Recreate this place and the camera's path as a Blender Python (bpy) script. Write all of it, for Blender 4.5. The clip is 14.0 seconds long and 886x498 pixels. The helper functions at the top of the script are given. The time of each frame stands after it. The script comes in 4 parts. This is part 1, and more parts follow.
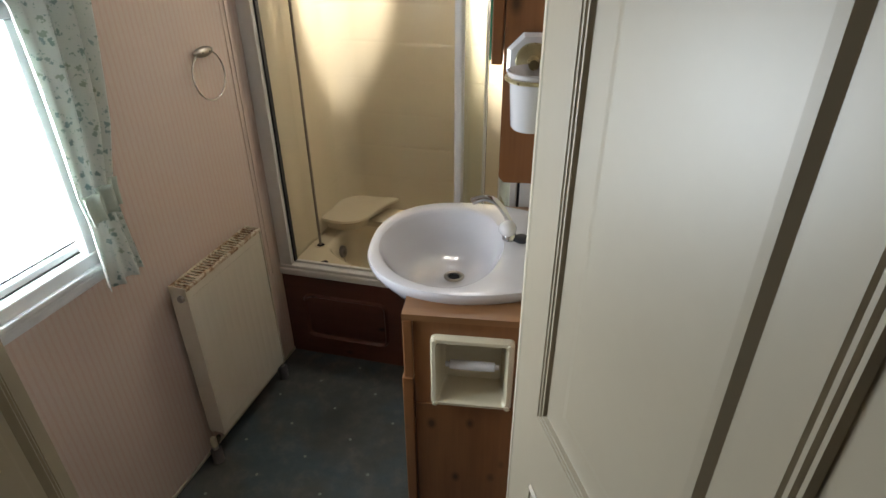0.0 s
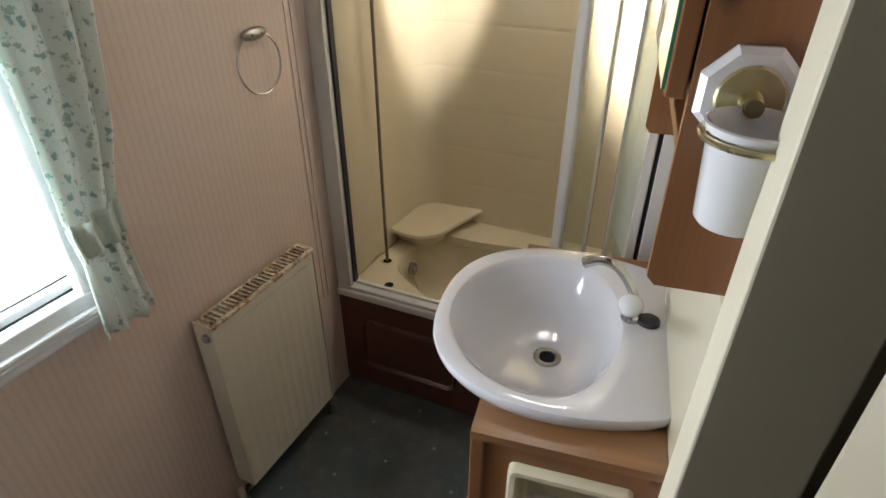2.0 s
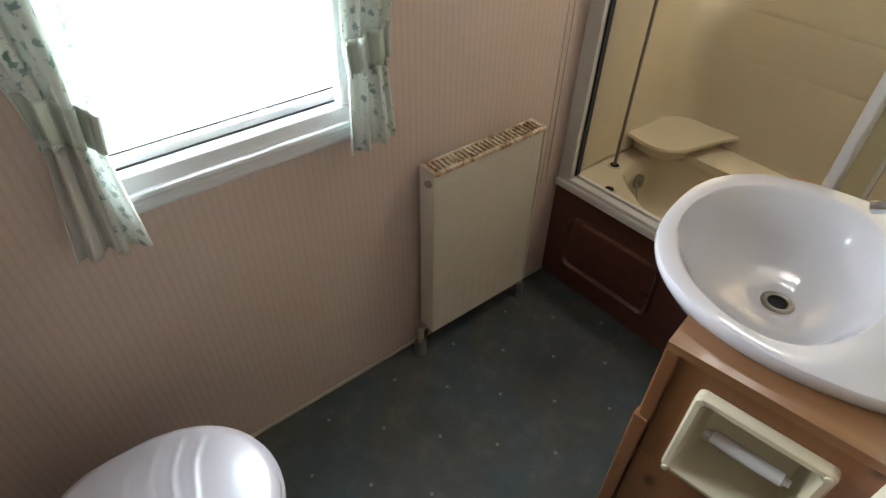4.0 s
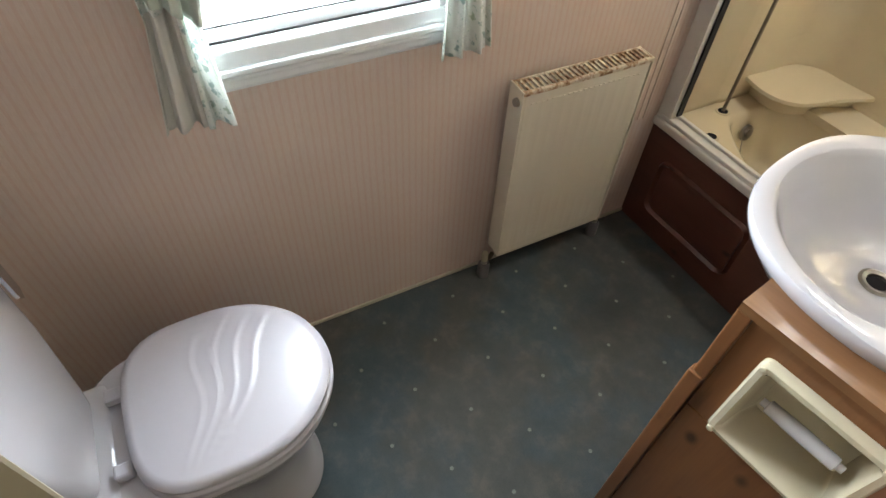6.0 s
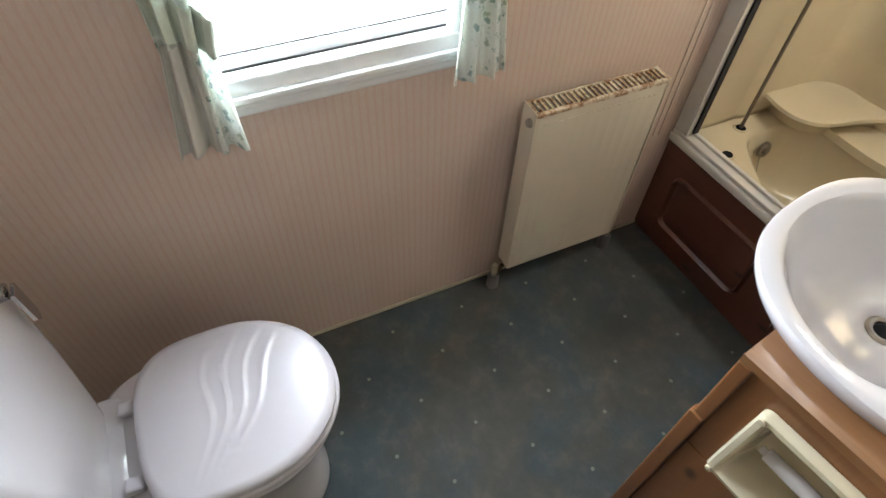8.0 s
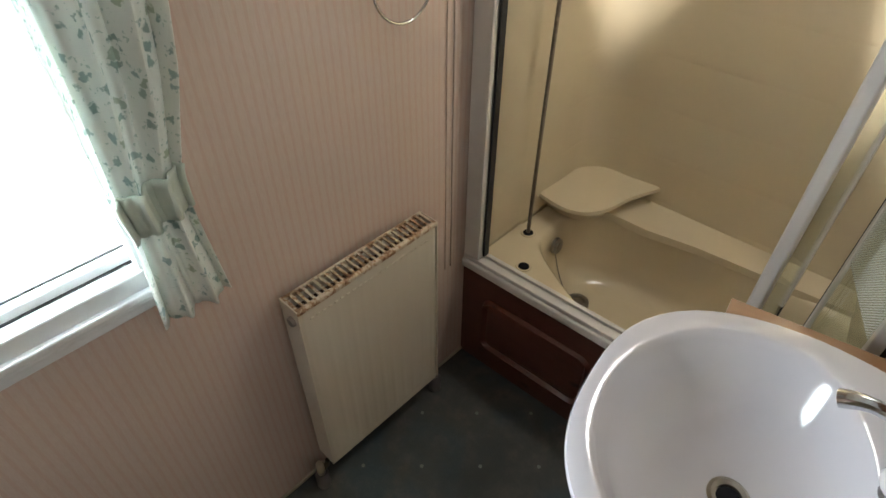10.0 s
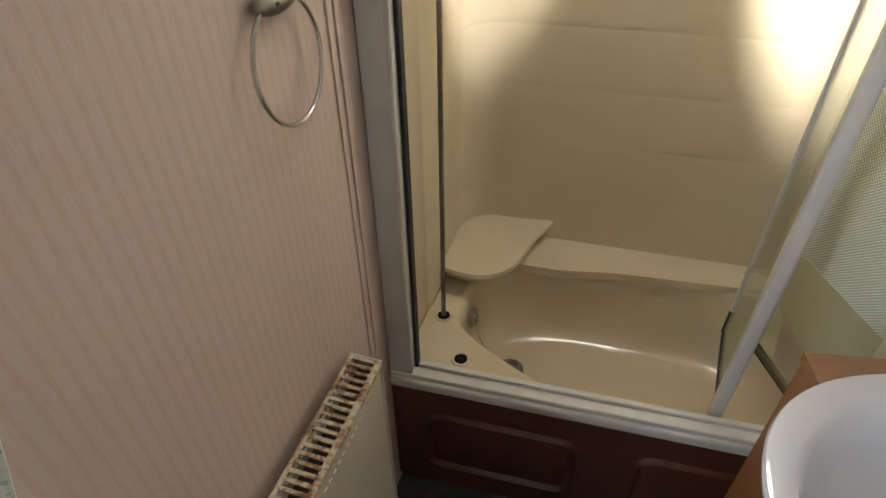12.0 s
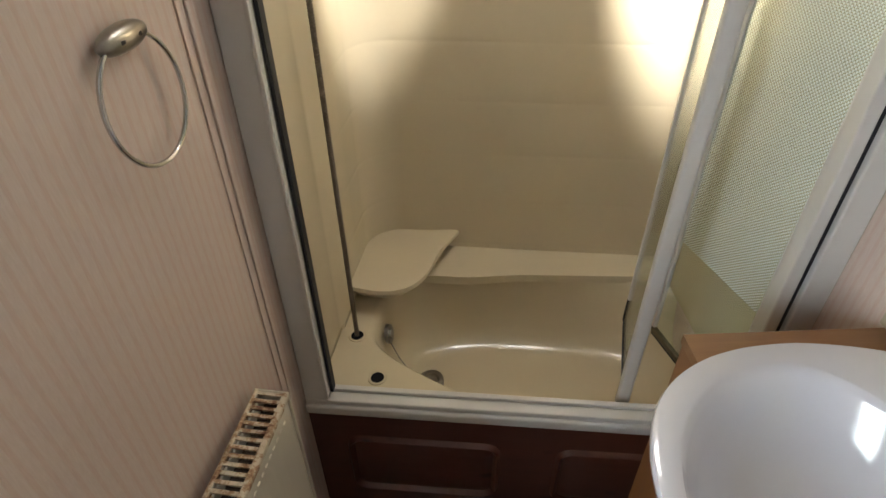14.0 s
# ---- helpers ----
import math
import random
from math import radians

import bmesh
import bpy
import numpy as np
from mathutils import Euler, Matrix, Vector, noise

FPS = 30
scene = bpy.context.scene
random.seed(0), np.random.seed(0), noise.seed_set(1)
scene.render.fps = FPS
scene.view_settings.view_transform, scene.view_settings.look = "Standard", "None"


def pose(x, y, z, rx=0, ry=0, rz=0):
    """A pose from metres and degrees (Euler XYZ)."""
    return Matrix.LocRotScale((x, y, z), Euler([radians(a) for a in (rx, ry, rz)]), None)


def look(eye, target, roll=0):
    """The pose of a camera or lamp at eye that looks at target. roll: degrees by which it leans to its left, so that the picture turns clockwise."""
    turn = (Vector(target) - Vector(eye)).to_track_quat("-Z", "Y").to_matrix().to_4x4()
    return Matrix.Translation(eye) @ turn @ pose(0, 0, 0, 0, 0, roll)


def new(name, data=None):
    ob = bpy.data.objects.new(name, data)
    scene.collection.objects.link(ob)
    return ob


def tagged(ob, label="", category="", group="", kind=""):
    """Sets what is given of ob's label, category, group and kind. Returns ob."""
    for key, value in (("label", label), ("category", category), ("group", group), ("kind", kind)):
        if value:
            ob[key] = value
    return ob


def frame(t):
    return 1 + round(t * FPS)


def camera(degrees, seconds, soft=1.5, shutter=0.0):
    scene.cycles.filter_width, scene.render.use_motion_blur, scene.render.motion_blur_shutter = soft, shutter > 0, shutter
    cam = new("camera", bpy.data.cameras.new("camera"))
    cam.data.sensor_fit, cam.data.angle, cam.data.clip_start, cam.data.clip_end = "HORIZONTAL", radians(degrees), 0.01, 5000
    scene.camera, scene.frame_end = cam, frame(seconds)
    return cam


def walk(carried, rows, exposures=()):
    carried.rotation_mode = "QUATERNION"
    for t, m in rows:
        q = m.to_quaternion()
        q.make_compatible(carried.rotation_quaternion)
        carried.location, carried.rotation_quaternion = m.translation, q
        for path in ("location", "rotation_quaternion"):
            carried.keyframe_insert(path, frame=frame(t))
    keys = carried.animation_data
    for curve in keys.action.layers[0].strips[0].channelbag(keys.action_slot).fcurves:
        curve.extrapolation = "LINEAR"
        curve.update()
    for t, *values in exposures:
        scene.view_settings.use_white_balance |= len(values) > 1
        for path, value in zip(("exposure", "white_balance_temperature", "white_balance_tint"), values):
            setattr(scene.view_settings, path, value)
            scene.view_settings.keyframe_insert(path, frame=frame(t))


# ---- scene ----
cam = camera(75.2, 14.0)
PATH = [
    (0, (1.12, -1.574, 1.539), (0.614, 0.077, 0.529), -0.3),
    (0.5, (1.117, -1.471, 1.532), (0.553, 0.154, 0.511), -0.4),
    (1, (0.982, -1.372, 1.531), (0.352, 0.215, 0.488), 0.1),
    (1.5, (0.923, -1.303, 1.513), (0.25, 0.249, 0.445), 0.0),
    (2, (0.963, -1.189, 1.494), (0.217, 0.32, 0.413), 0.0),
    (2.5, (0.962, -1.151, 1.453), (0.051, 0.252, 0.356), 0.2),
    (3, (0.945, -1.177, 1.437), (-0.094, 0.059, 0.258), 0.6),
    (3.5, (0.944, -1.197, 1.431), (-0.175, -0.115, 0.175), 0.9),
    (4, (0.944, -1.22, 1.418), (-0.214, -0.282, 0.085), 1.4),
    (4.2, (0.953, -1.215, 1.418), (-0.221, -0.343, 0.054), 1.3),
    (6.5, (0.945, -1.205, 1.391), (-0.184, -0.618, -0.153), 3.2),
    (7, (0.952, -1.188, 1.409), (-0.174, -0.65, -0.155), 3.1),
    (7.5, (0.939, -1.17, 1.442), (-0.185, -0.647, -0.127), 3.1),
    (8, (0.903, -1.176, 1.451), (-0.219, -0.613, -0.106), 2.9),
    (8.5, (0.888, -1.145, 1.462), (-0.252, -0.445, -0.026), 1.8),
    (9, (0.839, -1.0, 1.47), (-0.301, -0.178, 0.047), 0.4),
    (9.2, (0.817, -0.951, 1.47), (-0.307, -0.088, 0.058), 0.4),
    (11.3, (0.463, -0.793, 1.386), (-0.238, 0.602, 0.137), -0.6),
    (11.5, (0.392, -0.759, 1.378), (-0.24, 0.665, 0.124), -0.4),
    (12, (0.355, -0.729, 1.374), (-0.12, 0.76, 0.127), -0.7),
    (12.5, (0.393, -0.723, 1.399), (0.015, 0.805, 0.166), -1.1),
    (13, (0.402, -0.721, 1.392), (0.086, 0.83, 0.169), -1.0),
    (13.5, (0.396, -0.716, 1.387), (0.137, 0.845, 0.164), -0.5),
    (14, (0.398, -0.716, 1.387), (0.173, 0.851, 0.165), -0.6),
]
walk(cam, [(t, look(eye, target, roll)) for t, eye, target, roll in PATH],
     ((0, -0.25), (2, -0.2), (3.5, -0.05), (4.2, 0.05), (6.5, 0.58), (8, 0.56), (9, 0.2), (11.3, -0.2), (14, -0.18)))

scene.view_settings.exposure = 0.0

# ---------------- plan, in metres ----------------
# x: away from the window wall, y: towards the bath, z: up; the bath panel stands at y = 0
CEIL = 1.98
REAR = -1.70                       # rear wall
BACK = 0.63                        # back wall of the bath recess
PART = pose(0.923, 0, 0, 0, 0, 10)  # the partition with the basin runs at 10 degrees
JAMB = -0.72                      # local y at which the partition ends at the doorway
PTH = 0.036                        # partition thickness
WIN_Y0, WIN_Y1, WIN_Z0, WIN_Z1 = -1.205, -0.713, 0.80, 1.44


# ---------------- world and light ----------------
world = bpy.data.worlds.new("world")
scene.world = world
world.use_nodes = True
wn = world.node_tree.nodes
sky = wn.new("ShaderNodeTexSky")
sky.sky_type = "NISHITA"
sky.sun_disc = False
sky.sun_elevation, sky.sun_rotation = radians(40), radians(200)
wn["Background"].inputs["Strength"].default_value = 0.12
world.node_tree.links.new(sky.outputs[0], wn["Background"].inputs["Color"])


def area(name, m, w, h, watts, color):
    d = bpy.data.lights.new(name, "AREA")
    d.shape, d.size, d.size_y, d.energy, d.color = "RECTANGLE", w, h, watts, color
    ob = new(name, d)
    ob.matrix_world = m
    return ob


area("window_daylight", look((-0.10, -0.945, 1.12), (1.0, -0.945, 1.00)), 0.48, 0.52, 26, (0.84, 0.92, 1.0))
area("hall_daylight", look((1.50, -2.50, 1.15), (1.1, 0.0, 0.95)), 0.75, 1.3, 0.5, (1.0, 0.97, 0.92))
# added fill without a known source; lightens the upper shower walls
area("shower_rooflight", look((0.60, 0.40, 1.93), (0.60, 0.44, 0.0)), 0.20, 0.18, 3.6, (1.0, 0.97, 0.93))


def spot(name, eye, target, watts, angle):
    d = bpy.data.lights.new(name, "SPOT")
    d.energy, d.color, d.spot_size, d.spot_blend, d.shadow_soft_size = watts, (1.0, 0.97, 0.91), radians(angle), 0.6, 0.03
    ob = new(name, d)
    ob.matrix_world = look(eye, target)
    return ob


# two added spots, no real fixtures, imitate two bright patches on the shower walls
spot("ceiling_spotlight", (0.50, 0.10, 1.80), (0.06, 0.53, 1.24), 85, 33)
spot("ceiling_spotlight", (0.62, 0.10, 1.80), (0.78, 0.59, 1.25), 280, 38)


# ---------------- materials ----------------
def mat(name, color, rough=0.5, metal=0.0, coat=0.0, spec=0.5):
    m = bpy.data.materials.new(name)
    m.use_nodes = True
    b = m.node_tree.nodes["Principled BSDF"]
    b.inputs["Base Color"].default_value = (*color, 1)
    b.inputs["Roughness"].default_value = rough
    b.inputs["Metallic"].default_value = metal
    b.inputs["Coat Weight"].default_value = coat
    b.inputs["Coat Roughness"].default_value = 0.08
    b.inputs["Specular IOR Level"].default_value = spec
    return m


def nd(m, kind, **inputs):
    n = m.node_tree.nodes.new(kind)
    for key, value in inputs.items():
        n.inputs[key].default_value = value
    return n


def ln(m, a, b):
    m.node_tree.links.new(a, b)


def coords(m, scale=(1, 1, 1), object_space=True, turn=(0, 0, 0)):
    tc = nd(m, "ShaderNodeTexCoord")
    mp = nd(m, "ShaderNodeMapping", Scale=scale, Rotation=turn)
    ln(m, tc.outputs["Object" if object_space else "Generated"], mp.inputs["Vector"])
    return mp.outputs["Vector"]


def ramp(m, fac, stops):
    r = nd(m, "ShaderNodeValToRGB")
    e = r.color_ramp.elements
    e[0].position, e[0].color = stops[0][0], (*stops[0][1], 1)
    e[1].position, e[1].color = stops[-1][0], (*stops[-1][1], 1)
    for p, c in stops[1:-1]:
        k = e.new(p)
        k.color = (*c, 1)
    ln(m, fac, r.inputs["Fac"])
    return r.outputs["Color"]


def mixed(m, fac, a, b, blend="MIX"):
    x = nd(m, "ShaderNodeMix")
    x.data_type, x.blend_type = "RGBA", blend
    for value, slot in ((fac, 0), (a, 6), (b, 7)):
        if hasattr(value, "default_value"):
            ln(m, value, x.inputs[slot])
        elif slot == 0:
            x.inputs[0].default_value = value
        else:
            x.inputs[slot].default_value = (*value, 1)
    return x.outputs[2]


def noised(m, vec, scale, detail=4.0, rough=0.55):
    n = nd(m, "ShaderNodeTexNoise", Scale=scale, Detail=detail, Roughness=rough)
    ln(m, vec, n.inputs["Vector"])
    return n.outputs["Fac"]


def bumped(m, height, strength=0.2, distance=0.002):
    b = nd(m, "ShaderNodeBump", Strength=strength, Distance=distance)
    ln(m, height, b.inputs["Height"])
    ln(m, b.outputs["Normal"], m.node_tree.nodes["Principled BSDF"].inputs["Normal"])


def base(m, out):
    ln(m, out, m.node_tree.nodes["Principled BSDF"].inputs["Base Color"])


def rough_by(m, fac, lo, hi):
    r = nd(m, "ShaderNodeMapRange")
    r.inputs["To Min"].default_value, r.inputs["To Max"].default_value = lo, hi
    ln(m, fac, r.inputs["Value"])
    ln(m, r.outputs[0], m.node_tree.nodes["Principled BSDF"].inputs["Roughness"])


def plain(name, color, rough, wear=0.08, scale=9.0, bump=0.05, metal=0.0, coat=0.0, spec=0.5):
    """Paint, plastic or china: a soft cloud of tone, faint grime and a little relief."""
    m = mat(name, color, rough, metal, coat, spec)
    v = coords(m)
    n1, n2 = noised(m, v, scale), noised(m, v, scale * 14, 2)
    dark = tuple(c * (1 - wear) for c in color)
    base(m, mixed(m, 0.18, ramp(m, n1, [(0.3, dark), (0.7, color)]), ramp(m, n2, [(0.35, dark), (0.65, color)])))
    rough_by(m, n1, rough * 0.85, min(1, rough * 1.2))
    if bump:
        bumped(m, n2, bump, 0.0006)
    return m


def wallpaper_mat(name, axis):
    """Pale pink paper with narrow, slightly wavy vertical stripes about 11 mm wide and ragged threads between them."""
    m = mat(name, (0.6, 0.5, 0.45), 0.62)
    v = coords(m)
    wob = noised(m, coords(m, (25, 25, 9)), 1.0, 3)
    sep = nd(m, "ShaderNodeSeparateXYZ")
    ln(m, v, sep.inputs[0])
    a = nd(m, "ShaderNodeMath")
    a.operation = "MULTIPLY_ADD"
    ln(m, wob, a.inputs[0])
    a.inputs[1].default_value = 0.005
    ln(m, sep.outputs[axis], a.inputs[2])
    s = nd(m, "ShaderNodeMath")
    s.operation = "MULTIPLY"
    ln(m, a.outputs[0], s.inputs[0])
    s.inputs[1].default_value = 2 * math.pi / 0.0165
    c = nd(m, "ShaderNodeMath")
    c.operation = "SINE"
    ln(m, s.outputs[0], c.inputs[0])
    thread = noised(m, coords(m, (420, 420, 60)), 1.0, 2)
    cloud = noised(m, v, 3.0, 3)
    stripe = ramp(m, c.outputs[0], [(0.25, (0.665, 0.550, 0.488)), (0.75, (0.648, 0.500, 0.432))])
    fine = ramp(m, thread, [(0.35, (0.93, 0.91, 0.89)), (0.65, (1, 1, 1))])
    soft = ramp(m, cloud, [(0.3, (0.94, 0.92, 0.90)), (0.7, (1, 1, 1))])
    base(m, mixed(m, 1.0, mixed(m, 0.8, stripe, fine, "MULTIPLY"), soft, "MULTIPLY"))
    bumped(m, thread, 0.12, 0.0008)
    return m


def wood_mat(name, light, dark, rough=0.38, axis=2, knots=True, coat=0.15):
    """Varnished pine: grain along one axis, growth bands and a few brown knots."""
    m = mat(name, light, rough, coat=coat)
    sc = [22.0, 22.0, 22.0]
    sc[axis] = 1.8
    v = coords(m, tuple(sc))
    warp = noised(m, coords(m), 4.0, 2)
    band = noised(m, v, 1.0, 5, 0.6)
    fine = noised(m, coords(m, tuple(9 * s if i != axis else s * 3 for i, s in enumerate(sc))), 1.0, 2)
    mid = tuple((a + b) / 2 for a, b in zip(light, dark))
    col = ramp(m, band, [(0.3, dark), (0.5, mid), (0.72, light)])
    col = mixed(m, 0.22, col, ramp(m, fine, [(0.35, dark), (0.65, light)]))
    col = mixed(m, 0.35, col, ramp(m, warp, [(0.3, mid), (0.7, light)]))
    if knots:
        kv = [13.0, 13.0, 13.0]
        kv[axis] = 8.0
        vo = nd(m, "ShaderNodeTexVoronoi", Scale=1.0)
        ln(m, coords(m, tuple(kv)), vo.inputs["Vector"])
        k = ramp(m, vo.outputs["Distance"], [(0.06, (0.95, 0.95, 0.95)), (0.11, (0.5, 0.5, 0.5)), (0.18, (0, 0, 0))])
        col = mixed(m, k, col, tuple(c * 0.30 for c in dark))
    base(m, col)
    bumped(m, fine, 0.08, 0.0006)
    rough_by(m, band, rough * 0.85, rough * 1.25)
    return m


def carpet_mat():
    m = mat("carpet_vinyl", (0.05, 0.06, 0.06), 0.7, spec=0.35)
    v = coords(m)
    big, mid, fine = noised(m, v, 3.2, 4), noised(m, v, 14, 5, 0.7), noised(m, v, 420, 3, 0.8)
    c1 = ramp(m, mid, [(0.34, (0.026, 0.042, 0.046)), (0.52, (0.070, 0.082, 0.080)), (0.66, (0.165, 0.150, 0.125))])
    c1 = mixed(m, 0.50, c1, ramp(m, big, [(0.42, (0.040, 0.088, 0.122)), (0.56, (0.092, 0.082, 0.066))]))
    sp = nd(m, "ShaderNodeTexVoronoi", Scale=1.0)
    ln(m, coords(m, (2.6, 2.6, 2.6)), sp.inputs["Vector"])
    stain = nd(m, "ShaderNodeVectorMath")
    stain.operation = "DISTANCE"
    ln(m, coords(m, (1, 0.8, 1)), stain.inputs[0])
    stain.inputs[1].default_value = (0.33, -0.24, 0)
    s = ramp(m, stain.outputs["Value"], [(0.02, (0.42, 0.42, 0.40)), (0.14, (1, 1, 1))])
    col = mixed(m, 1.0, c1, s, "MULTIPLY")
    col = mixed(m, 0.42, col, ramp(m, fine, [(0.3, (0.012, 0.016, 0.018)), (0.7, (0.11, 0.115, 0.105))]))
    base(m, col)
    bumped(m, fine, 0.5, 0.0012)
    return m


def curtain_mat(name, pale=(0.84, 0.86, 0.83)):
    """Cotton print: blue-green sprigs and small leaves scattered on an off-white ground."""
    m = mat(name, pale, 0.85)
    v = coords(m)
    big = nd(m, "ShaderNodeTexVoronoi", Scale=46.0)
    small = nd(m, "ShaderNodeTexVoronoi", Scale=85.0)
    wob = nd(m, "ShaderNodeTexNoise", Scale=120.0, Detail=2.0)
    add = nd(m, "ShaderNodeVectorMath")
    add.operation = "MULTIPLY_ADD"
    ln(m, v, wob.inputs["Vector"])
    ln(m, wob.outputs["Color"], add.inputs[0])
    add.inputs[1].default_value = (0.020, 0.020, 0.020)
    ln(m, v, add.inputs[2])
    for t in (big, small):
        ln(m, add.outputs[0], t.inputs["Vector"])
    f1 = ramp(m, big.outputs["Distance"], [(0.24, (0.95, 0.95, 0.95)), (0.33, (0, 0, 0))])
    f2 = ramp(m, small.outputs["Distance"], [(0.15, (0.75, 0.75, 0.75)), (0.23, (0, 0, 0))])
    pick = nd(m, "ShaderNodeSeparateColor")
    ln(m, big.outputs["Color"], pick.inputs[0])
    tone = ramp(m, pick.outputs[0], [(0.2, (0.05, 0.19, 0.17)), (0.6, (0.10, 0.26, 0.30)), (0.9, (0.24, 0.33, 0.20))])
    c = mixed(m, f2, pale, (0.26, 0.40, 0.36))
    base(m, mixed(m, f1, c, tone))
    bumped(m, noised(m, v, 900, 1), 0.2, 0.0005)
    b = m.node_tree.nodes["Principled BSDF"]
    tr = nd(m, "ShaderNodeBsdfTranslucent", Color=(0.80, 0.84, 0.80, 1))
    mx = nd(m, "ShaderNodeMixShader", Fac=0.38)
    ln(m, b.outputs[0], mx.inputs[1])
    ln(m, tr.outputs[0], mx.inputs[2])
    ln(m, mx.outputs[0], m.node_tree.nodes["Material Output"].inputs["Surface"])
    return m


def glass_mat(name, tint=(0.93, 0.97, 0.95), rough=0.0, patterned=False):
    """Thin glass: clear straight through, with a mirror gloss that grows at a glance."""
    m = mat(name, tint, rough)
    tr = nd(m, "ShaderNodeBsdfTransparent", Color=(*tint, 1))
    gl = nd(m, "ShaderNodeBsdfGlossy", Roughness=rough + 0.02)
    fr = nd(m, "ShaderNodeLayerWeight", Blend=0.5)
    pw = nd(m, "ShaderNodeMath")
    pw.operation = "POWER"
    ln(m, fr.outputs["Facing"], pw.inputs[0])
    pw.inputs[1].default_value = 4.0
    sc_ = nd(m, "ShaderNodeMath")
    sc_.operation = "MULTIPLY_ADD"
    ln(m, pw.outputs[0], sc_.inputs[0])
    sc_.inputs[1].default_value, sc_.inputs[2].default_value = 0.6, 0.035
    mx = nd(m, "ShaderNodeMixShader")
    ln(m, sc_.outputs[0], mx.inputs[0])
    ln(m, tr.outputs[0], mx.inputs[1])
    ln(m, gl.outputs[0], mx.inputs[2])
    last = mx.outputs[0]
    if patterned:
        # a fine grid of frosted dots
        v = coords(m, (150, 150, 150), turn=(0, 0, 0))
        sep = nd(m, "ShaderNodeSeparateXYZ")
        ln(m, v, sep.inputs[0])
        outs = []
        for o in (sep.outputs[0], sep.outputs[2]):
            k = nd(m, "ShaderNodeMath")
            k.operation = "MULTIPLY"
            ln(m, o, k.inputs[0])
            k.inputs[1].default_value = 2 * math.pi
            c = nd(m, "ShaderNodeMath")
            c.operation = "SINE"
            ln(m, k.outputs[0], c.inputs[0])
            outs.append(c.outputs[0])
        p = nd(m, "ShaderNodeMath")
        p.operation = "MULTIPLY"
        ln(m, outs[0], p.inputs[0])
        ln(m, outs[1], p.inputs[1])
        f = ramp(m, p.outputs[0], [(0.0, (0.15, 0.15, 0.15)), (0.35, (0.75, 0.75, 0.75))])
        df = nd(m, "ShaderNodeBsdfDiffuse", Color=(0.82, 0.86, 0.82, 1))
        m2 = nd(m, "ShaderNodeMixShader")
        ln(m, f, m2.inputs[0])
        ln(m, last, m2.inputs[1])
        ln(m, df.outputs[0], m2.inputs[2])
        last = m2.outputs[0]
    ln(m, last, m.node_tree.nodes["Material Output"].inputs["Surface"])
    return m


PAPER_Y = wallpaper_mat("striped_wallpaper_y", 1)
PAPER_X = wallpaper_mat("striped_wallpaper_x", 0)
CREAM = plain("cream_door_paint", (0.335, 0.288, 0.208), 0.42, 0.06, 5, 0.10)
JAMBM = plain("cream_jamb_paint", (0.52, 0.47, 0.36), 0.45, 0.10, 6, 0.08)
TRIM = plain("white_plastic_trim", (0.66, 0.635, 0.60), 0.35, 0.08, 8, 0.03)
UPVC = plain("white_window_plastic", (0.78, 0.80, 0.82), 0.3, 0.06, 8, 0.02)
RUBBER = plain("black_rubber", (0.012, 0.012, 0.016), 0.55, 0.2, 20, 0.1)
TUB = plain("cream_acrylic", (0.66, 0.568, 0.405), 0.18, 0.05, 6, 0.02, coat=0.3)
CHINA = plain("white_china", (0.56, 0.55, 0.585), 0.10, 0.03, 4, 0.0, coat=0.6)
SEAT = plain("white_seat_plastic", (0.50, 0.485, 0.53), 0.30, 0.03, 4, 0.0, coat=0.3)
ENAMEL = plain("cream_radiator_enamel", (0.71, 0.655, 0.54), 0.30, 0.07, 7, 0.03)
CERAMIC = plain("cream_ceramic", (0.56, 0.50, 0.36), 0.16, 0.05, 9, 0.0, coat=0.4)
CUP = plain("white_cup_china", (0.60, 0.59, 0.60), 0.14, 0.03, 9, 0.0, coat=0.4)
CHROME = plain("chrome", (0.62, 0.62, 0.63), 0.12, 0.15, 30, 0.0, metal=1.0)
STEEL = plain("dull_steel", (0.40, 0.37, 0.33), 0.32, 0.3, 40, 0.1, metal=1.0)
DARKSTEEL = plain("brownish_steel", (0.26, 0.22, 0.18), 0.36, 0.3, 60, 0.1, metal=1.0)
BRASS = plain("pale_brass", (0.62, 0.55, 0.34), 0.28, 0.25, 40, 0.05, metal=1.0)
OLDBRASS = plain("tarnished_brass", (0.20, 0.17, 0.12), 0.45, 0.4, 60, 0.2, metal=1.0)
# near-black that paints the shade inside open holes
DARKHOLE = plain("painted_hole_shade", (0.006, 0.006, 0.008), 0.6, 0.2, 20, 0.0, spec=0.15)
GREYPIPE = plain("grey_pipe_sleeve", (0.13, 0.12, 0.12), 0.5, 0.2, 30, 0.1)
PINE = wood_mat("varnished_pine", (0.245, 0.108, 0.040), (0.135, 0.050, 0.018), 0.34)
PINE_X = wood_mat("varnished_pine_across", (0.275, 0.138, 0.058), (0.140, 0.058, 0.023), 0.30, axis=0)
PINE_Y = wood_mat("varnished_pine_along", (0.275, 0.122, 0.046), (0.145, 0.054, 0.020), 0.32, axis=1)
MAHOG = wood_mat("dark_red_pine", (0.125, 0.042, 0.024), (0.062, 0.020, 0.012), 0.36, axis=0)
FLOORM = carpet_mat()
STUD = plain("pale_floor_fleck", (0.20, 0.22, 0.19), 0.6, 0.2, 60, 0.1)
CURTAIN = curtain_mat("printed_cotton")
GLASS = glass_mat("clear_glass")
PATTERN = glass_mat("patterned_glass", (0.90, 0.94, 0.90), 0.02, True)
